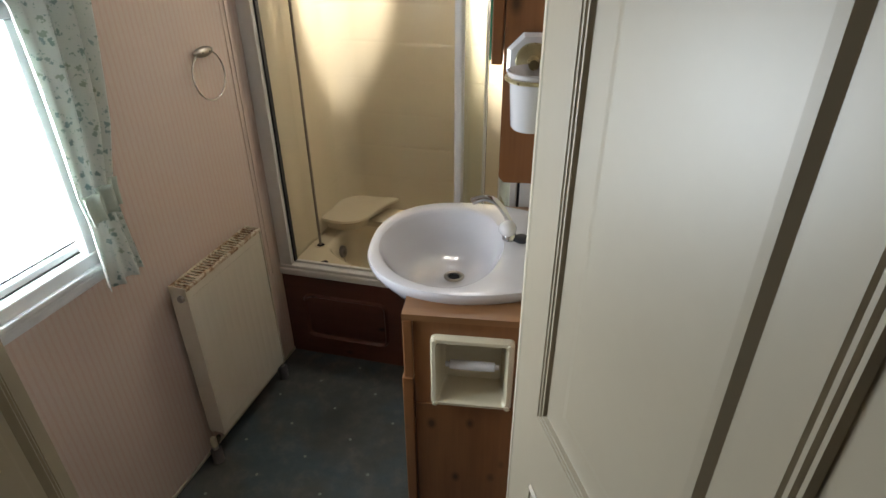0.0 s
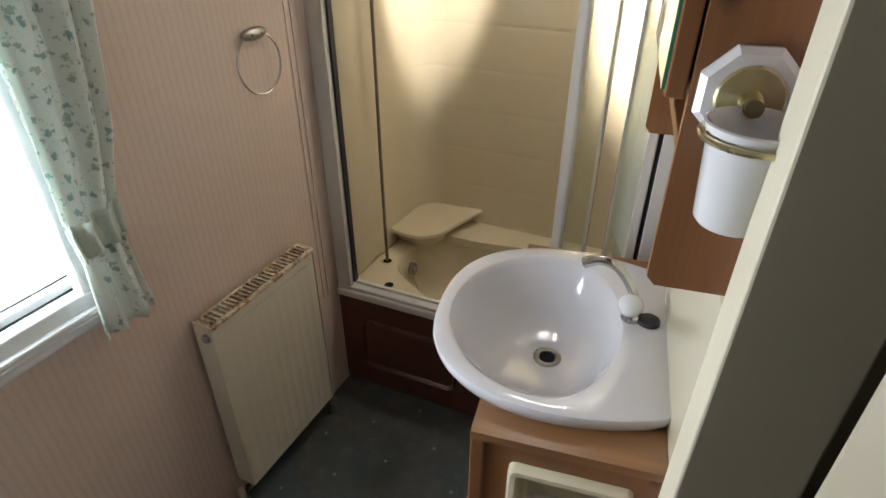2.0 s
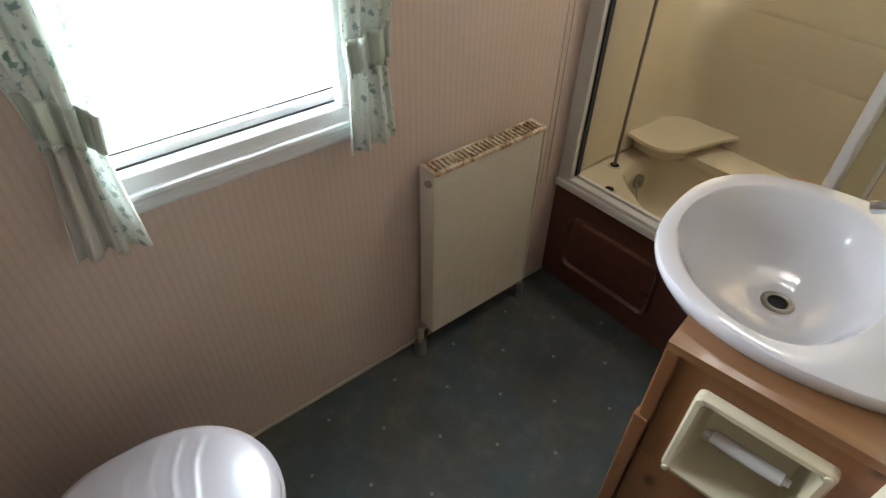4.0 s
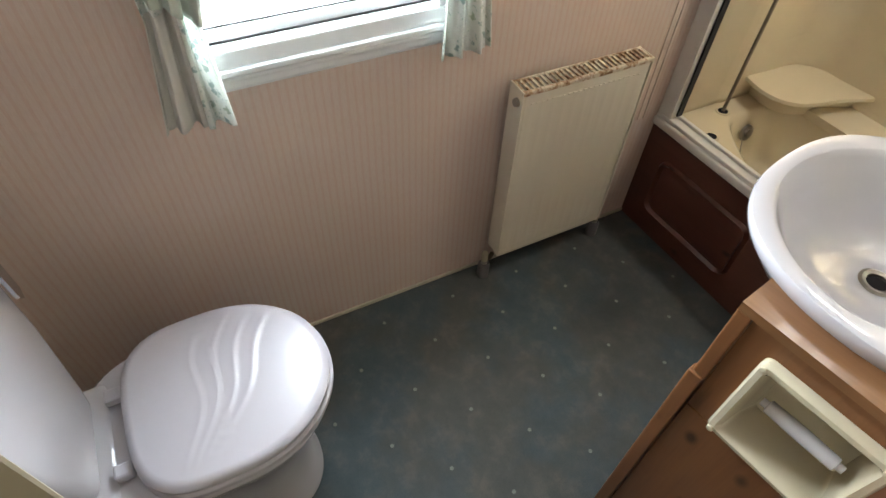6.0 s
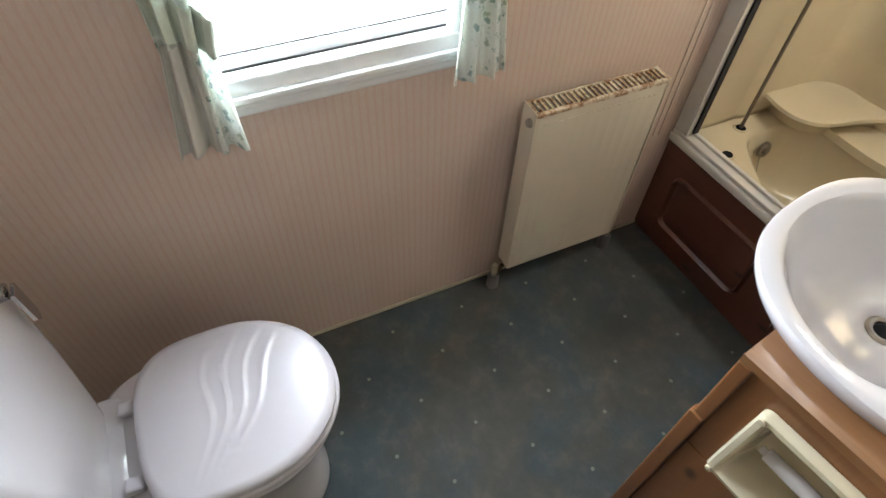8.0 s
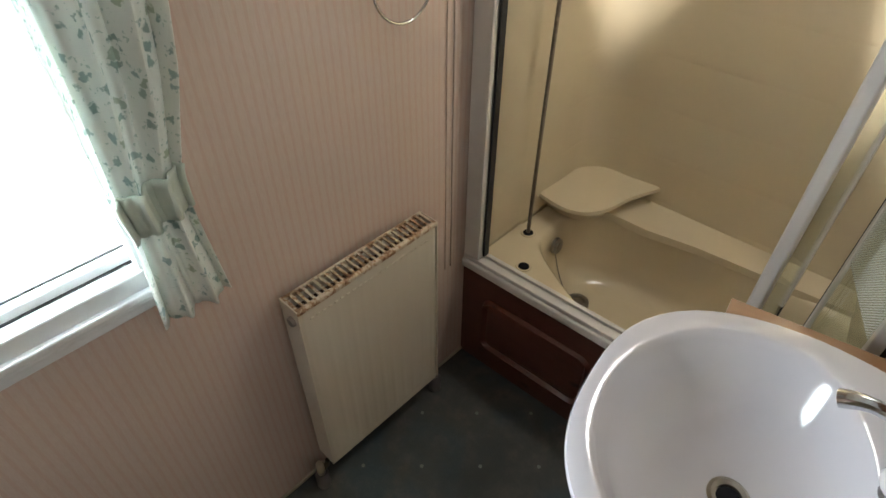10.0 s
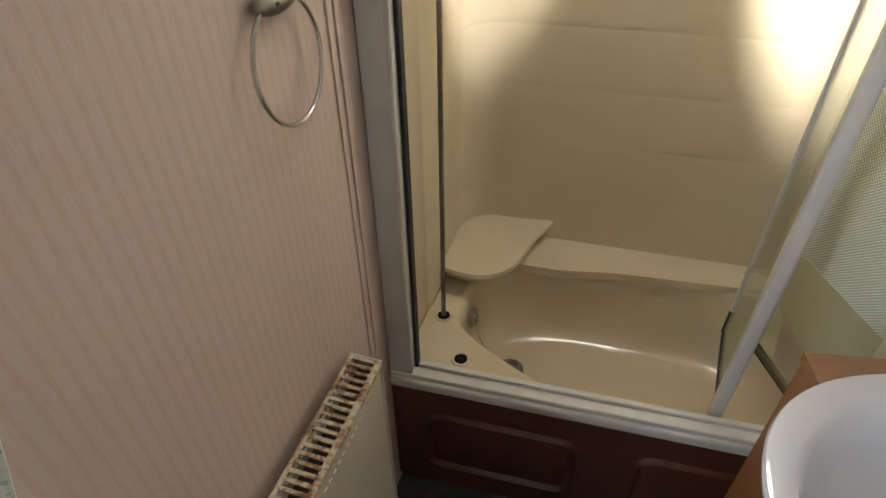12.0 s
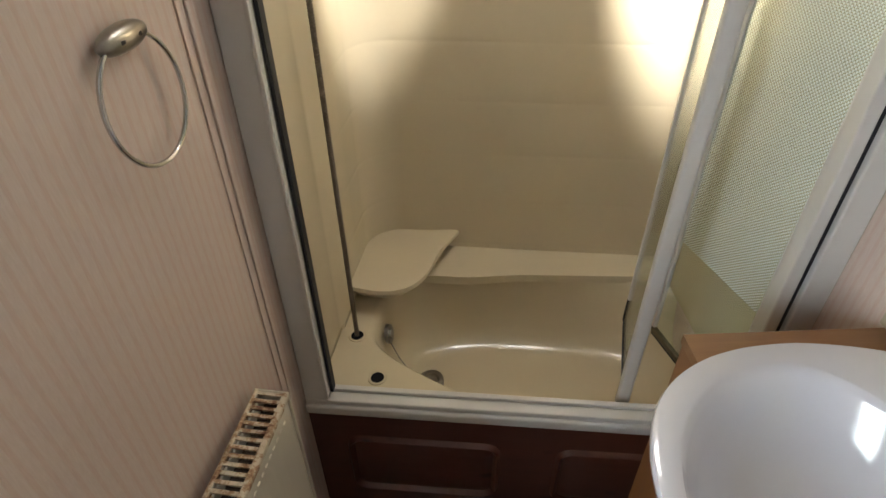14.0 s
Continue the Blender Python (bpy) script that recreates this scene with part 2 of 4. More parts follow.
MIRROR = plain("mirror_silver", (0.86, 0.88, 0.87), 0.015, 0.01, 5, 0.0, metal=1.0)
GREENEDGE = plain("green_glass_edge", (0.03, 0.22, 0.14), 0.15, 0.2, 20, 0.0, coat=0.4)
CEILM = plain("ceiling_white", (0.72, 0.70, 0.66), 0.7, 0.05, 4, 0.1)


def rust_mat():
    m = mat("rusty_grille", (0.6, 0.5, 0.36), 0.5)
    v = coords(m)
    n = noised(m, v, 55, 6, 0.75)
    base(m, ramp(m, n, [(0.36, (0.18, 0.08, 0.04)), (0.46, (0.40, 0.26, 0.15)), (0.54, (0.64, 0.57, 0.44))]))
    rough_by(m, n, 0.85, 0.4)
    bumped(m, n, 0.4, 0.001)
    return m


RUST = rust_mat()


# ---------------- mesh helpers ----------------
def empty(name, m=None, **tags):
    ob = new(name)
    if m is not None:
        ob.matrix_world = m
    return tagged(ob, **tags)


def part(name, bm, material, parent=None, label="", smooth=False, kind=""):
    me = bpy.data.meshes.new(name)
    bmesh.ops.recalc_face_normals(bm, faces=bm.faces)
    bm.to_mesh(me)
    bm.free()
    me.materials.append(material)
    if smooth:
        me.shade_smooth()
        me.set_sharp_from_angle(angle=radians(40))
    ob = new(name, me)
    ob.parent = parent
    return tagged(ob, label=label, kind=kind)


def box(x0, x1, y0, y1, z0, z1, bevel=0.0, seg=2, bm=None):
    b = bmesh.new()
    bmesh.ops.create_cube(b, size=1)
    for v in b.verts:
        v.co = ((x0 + x1) / 2 + v.co.x * (x1 - x0), (y0 + y1) / 2 + v.co.y * (y1 - y0), (z0 + z1) / 2 + v.co.z * (z1 - z0))
    if bevel:
        bmesh.ops.bevel(b, geom=b.edges[:], offset=bevel, segments=seg, affect="EDGES", profile=0.5)
    return join(bm, b)


def join(bm, b):
    if bm is None:
        return b
    me = bpy.data.meshes.new("tmp")
    b.to_mesh(me)
    b.free()
    bm.from_mesh(me)
    bpy.data.meshes.remove(me)
    return bm


def tube(points, r, n=12, bm=None, caps=True, closed=False):
    """A round bar along a line of points; r may be a list."""
    b = bmesh.new()
    pts = [Vector(p) for p in points]
    rs = r if isinstance(r, (list, tuple)) else [r] * len(pts)
    rings, side = [], None
    for i, p in enumerate(pts):
        a, c = pts[i - 1 if (i or closed) else 0], pts[(i + 1) % len(pts) if (closed or i + 1 < len(pts)) else i]
        d = (c - a).normalized()
        if side is None:
            side = d.orthogonal().normalized()
        side = (side - d * side.dot(d)).normalized()
        up = d.cross(side)
        rings.append([b.verts.new(p + rs[i] * (math.cos(2 * math.pi * k / n) * side + math.sin(2 * math.pi * k / n) * up)) for k in range(n)])
    for i in range(len(rings) if closed else len(rings) - 1):
        u, w = rings[i], rings[(i + 1) % len(rings)]
        for k in range(n):
            b.faces.new((u[k], u[(k + 1) % n], w[(k + 1) % n], w[k]))
    if caps and not closed:
        b.faces.new(rings[0])
        b.faces.new(rings[-1])
    return join(bm, b)


def lathe(profile, n=32, centre=(0, 0, 0), axis="z", bm=None):
    """Turns a profile of (radius, height) about an axis."""
    b = bmesh.new()
    rings = []
    for r, h in profile:
        ring = []
        for k in range(n):
            a = 2 * math.pi * k / n
            p = (r * math.cos(a), r * math.sin(a), h)
            p = {"z": p, "x": (p[2], p[0], p[1]), "y": (p[0], p[2], p[1])}[axis]
            ring.append(b.verts.new(Vector(p) + Vector(centre)))
        rings.append(ring)
    for u, w in zip(rings, rings[1:]):
        for k in range(n):
            b.faces.new((u[k], u[(k + 1) % n], w[(k + 1) % n], w[k]))
    if profile[0][0] > 0.0001:
        b.faces.new(rings[0])
    if profile[-1][0] > 0.0001:
        b.faces.new(rings[-1])
    return join(bm, b)


def loft(loops, bm=None, cap0=True, cap1=True):
    b = bmesh.new()
    rings = [[b.verts.new(p) for p in loop] for loop in loops]
    n = len(rings[0])
    for u, w in zip(rings, rings[1:]):
        for k in range(n):
            b.faces.new((u[k], u[(k + 1) % n], w[(k + 1) % n], w[k]))
    if cap0:
        b.faces.new(rings[0])
    if cap1:
        b.faces.new(rings[-1])
    return join(bm, b)


def strip(name, x0, x1, y0, y1, z0, z1, material, parent=None, bevel=0.002, label="", kind=""):
    return part(name, box(x0, x1, y0, y1, z0, z1, bevel), material, parent, label, kind=kind)


def structure(name, bm, material, label="", smooth=False, m=None):
    ob = part(name, bm, material, None, label, smooth, "structure")
    if m is not None:
        ob.matrix_world = m
    return ob


# ---------------- floor, walls, ceiling ----------------
structure("floor", box(-0.06, 2.3, -2.6, BACK + 0.06, -0.05, 0.0), FLOORM, "worn blue-grey vinyl floor with small pale flecks and dark stains")
structure("ceiling", box(-0.06, 2.3, -2.6, BACK + 0.06, CEIL, CEIL + 0.04), CEILM, "plain off-white caravan ceiling")
w = box(-0.05, 0, -2.6, WIN_Y0, 0, CEIL)
box(-0.05, 0, WIN_Y1, BACK + 0.05, 0, CEIL, bm=w)
box(-0.05, 0, WIN_Y0, WIN_Y1, 0, WIN_Z0, bm=w)
box(-0.05, 0, WIN_Y0, WIN_Y1, WIN_Z1, CEIL, bm=w)
structure("wall_west", w, PAPER_Y, "pale pink striped wallpaper around the window")
structure("wall_north", box(0, 1.6, BACK, BACK + 0.05, 0, CEIL), TRIM, "wall behind the bath")
structure("wall_rear", box(0, 1.14, REAR - 0.04, REAR, 0, CEIL), PAPER_X, "pale pink striped wallpaper behind the toilet")
structure("wall_partition", box(0, PTH, JAMB, 0.635, 0, CEIL), PAPER_Y, "thin partition with striped wallpaper behind the basin", m=PART)
structure("wall_partition_rear", box(1.135, 1.17, -1.74, -1.62, 0, CEIL), PAPER_Y, "narrow papered wall beside the doorway")
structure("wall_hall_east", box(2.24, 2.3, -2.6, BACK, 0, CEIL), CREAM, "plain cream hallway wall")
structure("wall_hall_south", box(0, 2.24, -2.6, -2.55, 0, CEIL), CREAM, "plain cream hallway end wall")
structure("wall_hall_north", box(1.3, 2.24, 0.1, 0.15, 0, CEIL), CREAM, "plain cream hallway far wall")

structure("trim_doorway", box(-0.043, 0.062, JAMB - 0.052, JAMB - 0.0005, 0, CEIL, 0.003), JAMBM, "cream painted door lining", m=PART)
structure("trim_doorway_hall", box(PTH, PTH + 0.012, JAMB + 0.001, JAMB + 0.05, 0, CEIL, 0.003), JAMBM, "cream painted architrave", m=PART)
structure("baseboard", box(0.0, 0.006, REAR, 0.0, 0.0, 0.012, 0.002), JAMBM, "thin pale edging where wall meets floor")
g = box(0.0, 0.003, -0.078, -0.068, 0.398, CEIL, 0.001)
box(0.0, 0.004, -0.058, -0.040, 0.398, CEIL, 0.0015, bm=g)
structure("trim_wall_joint", g, PAPER_Y, "papered cover strip beside the shower frame")


# ---------------- window ----------------
win = empty("window_1", pose(0, 0, 0.008), kind="structure", label="white plastic caravan window with a stepped sill")
g = box(0.002, 0.030, WIN_Y0, WIN_Y1, WIN_Z0 - 0.005, 0.868, 0.004)
box(0.002, 0.030, WIN_Y0, WIN_Y1, 1.366, WIN_Z1, 0.004, bm=g)
box(0.002, 0.030, WIN_Y0, WIN_Y0 + 0.05, 0.868, 1.366, 0.003, bm=g)
box(0.002, 0.030, WIN_Y1 - 0.028, WIN_Y1, 0.868, 1.366, 0.003, bm=g)
part("window_frame", g, UPVC, win)
g = box(0.030, 0.042, WIN_Y0 - 0.01, WIN_Y1 + 0.01, 0.826, 0.838, 0.003)
for k in range(3):
    box(0.004, 0.036 - 0.008 * k, WIN_Y0 - 0.012, WIN_Y1 + 0.012, 0.812 - 0.013 * k, 0.823 - 0.013 * k, 0.004, bm=g)
part("window_sill", g, UPVC, win)
part("gasket", box(0.001, 0.005, WIN_Y0 + 0.05, WIN_Y1 - 0.028, 0.8685, 0.8715), RUBBER, win, "black rubber strip")
part("glazing_bead", box(-0.017, 0.0005, WIN_Y0 + 0.03, WIN_Y1 - 0.01, 0.869, 0.886, 0.003), UPVC, win)
part("lower_seal", box(-0.0175, -0.0145, WIN_Y0 + 0.03, WIN_Y1 - 0.01, 0.8865, 0.890), RUBBER, win, "thin dark seal")
pane = part("pane", box(-0.022, -0.018, WIN_Y0 + 0.001, WIN_Y1 - 0.001, WIN_Z0 + 0.001, WIN_Z1 - 0.001), GLASS, win)
pane.visible_shadow = False


glow = bpy.data.materials.new("bright_sky")
glow.use_nodes = True
gn = glow.node_tree.nodes
gn.remove(gn["Principled BSDF"])
em = gn.new("ShaderNodeEmission")
em.inputs["Color"].default_value, em.inputs["Strength"].default_value = (0.93, 0.97, 1.0, 1), 3.2
glow.node_tree.links.new(em.outputs[0], gn["Material Output"].inputs["Surface"])
structure("backdrop", box(-1.62, -1.60, -4.5, 2.5, -1.5, 4.0), glow, "plain white overcast sky seen through the window")


# ---------------- curtains ----------------
def curtain(name, stations, folds, x_mid, label, seed):
    """stations: (z, y_left, y_right, depth) from top to bottom."""
    top = empty(name, pose(0, (stations[0][1] + stations[0][2]) / 2, stations[0][0]), label=label, category="curtain", group="window curtains")
    rnd = random.Random(seed)
    ph = [rnd.uniform(0, 6.28) for _ in range(3)]

    def sheet(z_hi, z_lo, rows, cols=72, u0=0.0, u1=1.0, off=0.0):
        b = bmesh.new()
        zs = [s[0] for s in stations][::-1]
        grid = []
        for i in range(rows + 1):
            z = z_hi + (z_lo - z_hi) * i / rows
            yl = np.interp(z, zs, [s[1] for s in stations][::-1])
            yr = np.interp(z, zs, [s[2] for s in stations][::-1])
            dp = np.interp(z, zs, [s[3] for s in stations][::-1])
            row = []
            for j in range(cols + 1):
                u = u0 + (u1 - u0) * j / cols
                a = folds * math.pi * 2 * u
                x = x_mid + off + dp * (math.sin(a + ph[0] + 1.2 * z) + 0.35 * math.sin(2.3 * a + ph[1] + 4 * z)) + 0.004 * math.sin(9 * z + ph[2])
                y = yl + (yr - yl) * u + 0.15 * dp * math.cos(2 * a + ph[1])
                row.append(b.verts.new((max(x, 0.012), y, z)))
            grid.append(row)
        for r0, r1 in zip(grid, grid[1:]):
            for j in range(cols):
                b.faces.new((r0[j], r0[j + 1], r1[j + 1], r1[j]))
        return b

    def put(n, b, m, lab=""):
        ob = part(n, b, m, None, lab, smooth=True)
        ob.parent = top
        ob.matrix_parent_inverse = top.matrix_world.inverted()
        sol = ob.modifiers.new("thickness", "SOLIDIFY")
        sol.thickness = 0.0016
        return ob

    return top, sheet, put


def sloped(bm, k):
    """Lets a band run up or down along y."""
    mid = sum(v.co.y for v in bm.verts) / len(bm.verts)
    for v in bm.verts:
        v.co.z += k * (v.co.y - mid)
    return bm


LINING = plain("plain_curtain_lining", (0.60, 0.59, 0.55), 0.85, 0.06, 8, 0.1)
BAND = plain("green_band_cotton", (0.56, 0.63, 0.56), 0.85, 0.15, 25, 0.2)
st = [(1.80, -0.90, -0.52, 0.018), (1.40, -0.745, -0.58, 0.017), (1.15, -0.743, -0.615, 0.014), (1.01, -0.745, -0.650, 0.009), (0.95, -0.738, -0.650, 0.009), (0.788, -0.750, -0.636, 0.012)]
top, sheet, put = curtain("curtain", st, 2.6, 0.060, "printed cotton curtain gathered by a matching tie beside the window", 3)
put("drape", sheet(1.80, 0.788, 60), CURTAIN)
put("tie_back", sloped(sheet(1.025, 0.960, 6, off=0.013), 0.2), BAND, "pale printed fabric tie")
top.children[-1].modifiers[0].thickness = 0.004
st = [(1.80, -1.36, -1.09, 0.014), (1.30, -1.29, -1.112, 0.014), (1.04, -1.235, -1.145, 0.010), (0.96, -1.232, -1.158, 0.010), (0.768, -1.262, -1.148, 0.012)]
top, sheet, put = curtain("curtain", st, 3.0, 0.055, "printed cotton curtain turned back below its tie to show pale lining", 8)
put("drape", sheet(1.80, 0.97, 50), CURTAIN)
put("drape_edge", sheet(0.97, 0.768, 16, 24, 0.62, 1.0, off=0.006), CURTAIN)
put("lining", sheet(0.97, 0.772, 16, 44, 0.0, 0.64), LINING, "plain pale lining")
put("tie_back", sloped(sheet(1.038, 0.972, 6, off=0.013), -0.65), BAND, "pale printed fabric tie")
rail = empty("curtain_rail", pose(0, -0.95, 1.82), label="white plastic curtain rail above the window", category="curtain rail")
part("rail", box(0.02, 0.05, -0.45, 0.45, -0.015, 0.005, 0.003), UPVC, rail)


# ---------------- radiator ----------------
RY0, RY1, RZ0, RZ1, RX0, RX1 = -0.548, -0.180, 0.098, 0.664, 0.020, 0.076
rad = empty("radiator", pose(0, (RY0 + RY1) / 2, 0), label="cream enamelled panel radiator with a rusty top grille", category="radiator")
inv = pose(0, -(RY0 + RY1) / 2, 0)


def rp(name, bm, m, label="", parent=None, smooth=False):
    bmesh.ops.transform(bm, matrix=inv, verts=bm.verts)
    return part(name, bm, m, parent or rad, label, smooth)


# front panel with embossed channels
b = bmesh.new()
cols, rows = 120, 24
grid = []
n_ch = 11
for j in range(rows + 1):
    v = j / rows
    z = RZ0 + 0.004 + v * (RZ1 - RZ0 - 0.018)
    row = []
    for i in range(cols + 1):
        u = i / cols
        y = RY0 + 0.012 + u * (RY1 - RY0 - 0.024)
        k = max(0.0, math.sin(2 * math.pi * (u * n_ch - 0.25)))
        lo, hi = 0.035, 0.955
        edge = min(1, max(0, (v - lo) / 0.03)) * min(1, max(0, (hi - v) / 0.03))
        row.append(b.verts.new((RX1 - 0.0035 + 0.0035 * k ** 0.8 * edge * (0.06 + 0.36 * (1 - v) ** 2), y, z)))
    grid.append(row)
for r0, r1 in zip(grid, grid[1:]):
    for i in range(cols):
        b.faces.new((r0[i], r0[i + 1], r1[i + 1], r1[i]))
box(RX1 - 0.012, RX1 - 0.0045, RY0 + 0.002, RY1 - 0.002, RZ0, RZ1 - 0.012, 0.003, bm=b)
rp("front_panel", b, ENAMEL, smooth=True)
rp("back_panel", box(RX0, RX0 + 0.010, RY0 + 0.002, RY1 - 0.002, RZ0, RZ1 - 0.012, 0.003), ENAMEL)
for y in (RY0, RY1 - 0.003):
    rp("end_cover", box(RX0 - 0.001, RX1, y, y + 0.003, RZ0 + 0.01, RZ1, 0.001), ENAMEL)
b = box(RX1 - 0.010, RX1 + 0.001, RY0, RY1, RZ1 - 0.012, RZ1, 0.003)
box(RX0, RX0 + 0.008, RY0, RY1, RZ1 - 0.012, RZ1, 0.003, bm=b)
for k in range(27):
    y = RY0 + 0.004 + k * (RY1 - RY0 - 0.014) / 26
    box(RX0 + 0.006, RX1 - 0.008, y, y + 0.0058, RZ1 - 0.005, RZ1 - 0.001, bm=b)
rp("top_grille", b, RUST, "rusty slotted top grille")
for k in range(22):
    for z in (RZ0 + 0.030, RZ1 - 0.040):
        y = RY0 + 0.026 + k * (RY1 - RY0 - 0.062) / 21
        rp("pressing", box(RX1 - 0.0048, RX1 - 0.0018, y, y + 0.008, z, z + 0.0035, 0.001, 1), ENAMEL)
rp("convector_core", box(RX0 + 0.012, RX1 - 0.014, RY0 + 0.006, RY1 - 0.006, RZ0 + 0.02, RZ1 - 0.03), plain("rusty_core", (0.05, 0.03, 0.02), 0.8, 0.4, 40, 0.2))
plug = lathe([(0.0, -0.008), (0.009, -0.008), (0.011, -0.004), (0.011, 0.0)], 20, (0.056, RY0, RZ1 - 0.035), "y")
rp("bleed_plug", plug, STEEL, "round steel bleed plug", smooth=True)
rp("bracket", box(0.0, RX0, RY1 - 0.03, RY1 - 0.015, RZ0 - 0.02, RZ0 + 0.03, 0.002), RUST)
for y, tall in ((RY0 - 0.022, 1), (RY1 + 0.018, 0)):
    v = empty("radiator_valve", pose(0.045, y, 0), label="radiator valve with a cream cap on a grey pipe sleeve", category="valve", group="radiator valves")
    part("pipe_sleeve", lathe([(0.018, 0.0), (0.018, 0.050), (0.013, 0.056)], 18), GREYPIPE, v, smooth=True)
    part("valve_body", lathe([(0.008, 0.050), (0.010, 0.056), (0.010, 0.066), (0.007, 0.070)], 16), STEEL, v, smooth=True)
    part("valve_cap", lathe([(0.0105, 0.070), (0.0105, 0.098), (0.008, 0.103), (0.0, 0.104)], 16), CERAMIC, v, smooth=True)
    part("valve_tail", tube([(0.0, 0, 0.062), (0.0, 0.020 if tall else -0.018, 0.075), (0.0, 0.024 if tall else -0.02, 0.088)], 0.007, 10), OLDBRASS, v, smooth=True)


# ---------------- towel ring ----------------
ring = empty("towel_ring", pose(0.0, -0.200, 1.212), label="chrome towel ring hanging from an oval wall mount", category="towel ring")
b = bmesh.new()
bmesh.ops.create_uvsphere(b, u_segments=24, v_segments=14, radius=1)
for v in b.verts:
    v.co = (0.013 + v.co.x * 0.012, v.co.y * 0.040, v.co.z * 0.014)
part("wall_mount", b, STEEL, ring, "satin oval mount", smooth=True)
for y in (-0.014, 0.014):
    part("mount_slot", box(0.0222, 0.0246, y - 0.0035, y + 0.0035, -0.0022, 0.0022, 0.001, 1), RUBBER, ring, "dark slot in the mount")
pts = []
for k in range(48):
    a = 2 * math.pi * k / 48
    pts.append((0.014 + 0.008 * (1 - math.cos(a)) / 2, 0.067 * math.sin(a), -0.063 + 0.067 * math.cos(a)))
part("ring", tube(pts, 0.0028, 10, closed=True), CHROME, ring, smooth=True)


# ---------------- bath, panel and surround ----------------
bath = empty("bath", pose(0.45, 0, 0), label="cream moulded shower bath with a corner seat and overflow chain", category="bath")
binv = pose(-0.45, 0, 0)


def bp(name, bm, m, label="", smooth=False, parent=None):
    bmesh.ops.transform(bm, matrix=binv, verts=bm.verts)
    return part(name, skewed(bm, 0.45), m, parent or bath, label, smooth)


def skewed(bm, x0=0.0):
    for v in bm.verts:
        v.co.y += SKEW * (v.co.x + x0)
    return bm


DECK = 0.376
SKEW = 0.052   # the bath front stands a little askew to the window wall


def tub_loop(f, z, n=96, grow=0.0):
    """Outline of the hollow, rounded and swelling to the right."""
    out = []
    for k in range(n):
        a = 2 * math.pi * k / n
        c, s_ = math.cos(a), math.sin(a)
        p = 0.55
        x = 0.485 + (0.400 * f + grow) * math.copysign(abs(c) ** p, c)
        y = 0.262 + (0.212 * f + grow) * math.copysign(abs(s_) ** p, s_)
        if x < 0.36:
            y += (0.36 - x) * (0.40 if s_ < 0 else -0.077) * abs(s_) ** 0.55
        out.append((x, y, z))
    return out


rect = []
for x, y, z in tub_loop(1.0, DECK):
    a = math.atan2((y - 0.262), (x - 0.485))
    t = min(0.5 / max(abs(math.cos(a)), 1e-6), 0.33 / max(abs(math.sin(a)), 1e-6))
    rect.append((min(max(0.485 + t * math.cos(a), 0.004), 0.912), min(max(0.262 + t * math.sin(a), 0.006), 0.573), DECK))
loops = [rect, tub_loop(1.0, DECK, grow=0.012), tub_loop(1.0, DECK - 0.004, grow=0.004), tub_loop(0.985, DECK - 0.014), tub_loop(0.965, 0.31), tub_loop(0.94, 0.25), tub_loop(0.905, 0.20), tub_loop(0.85, 0.168), tub_loop(0.77, 0.152), tub_loop(0.62, 0.146), tub_loop(0.30, 0.144)]
bp("tub", loft(loops, cap0=False), TUB, smooth=True)
# raised back ledge
b = loft([[(0.16, 0.428, 0.368), (0.16, 0.572, 0.368), (0.16, 0.572, 0.394), (0.16, 0.436, 0.394), (0.16, 0.428, 0.394)],
          [(0.30, 0.428, 0.368), (0.30, 0.572, 0.368), (0.30, 0.572, 0.394), (0.30, 0.436, 0.394), (0.30, 0.428, 0.394)],
          [(0.44, 0.452, 0.368), (0.44, 0.572, 0.368), (0.44, 0.572, 0.392), (0.44, 0.460, 0.392), (0.44, 0.452, 0.392)],
          [(0.91, 0.478, 0.368), (0.91, 0.572, 0.368), (0.91, 0.572, 0.390), (0.91, 0.486, 0.390), (0.91, 0.478, 0.390)]])
bp("back_ledge", b, TUB)
# corner seat, a quarter round with a drooping front
edge = []
for k in range(25):
    t = k / 24
    a = math.pi / 2 * t
    wob = 0.026 * math.sin(math.pi * 2 * t)
    edge.append((0.012 + (0.250 + wob) * math.sin(a) ** 0.8, 0.573 - (0.268 + wob) * math.cos(a) ** 0.9))


def seat_loop(shrink, z):
    return [(0.012, 0.573, z)] + [(0.012 + (x - 0.012) * shrink, 0.573 - (0.573 - y) * shrink, z) for x, y in edge]


bp("corner_seat", loft([seat_loop(0.80, 0.378), seat_loop(0.82, 0.410), seat_loop(0.93, 0.432), seat_loop(1.0, 0.440), seat_loop(0.99, 0.450), seat_loop(0.94, 0.452), seat_loop(0.6, 0.446)]), TUB, smooth=True)
ov = lathe([(0.0, 0.012), (0.010, 0.012), (0.012, 0.006), (0.024, 0.008), (0.026, 0.0)], 28)
bmesh.ops.transform(ov, matrix=Matrix.Translation((0.108, 0.284, 0.314)) @ Matrix.Rotation(radians(78), 4, "Y"), verts=ov.verts)
bp("overflow", ov, STEEL, "round steel overflow rose", smooth=True)
bp("bath_drain", lathe([(0.0, 0.155), (0.018, 0.155), (0.022, 0.161), (0.034, 0.159), (0.036, 0.140)], 28, (0.218, 0.272, 0)), STEEL, smooth=True)
ch = []
for k in range(25):
    t = k / 24
    ch.append((0.112 + 0.085 * t, 0.276 - 0.030 * t, 0.306 - 0.140 * t - 0.03 * math.sin(math.pi * t) * (1 - t)))
bp("plug_chain", tube(ch, 0.0014, 6), STEEL, "fine steel chain")
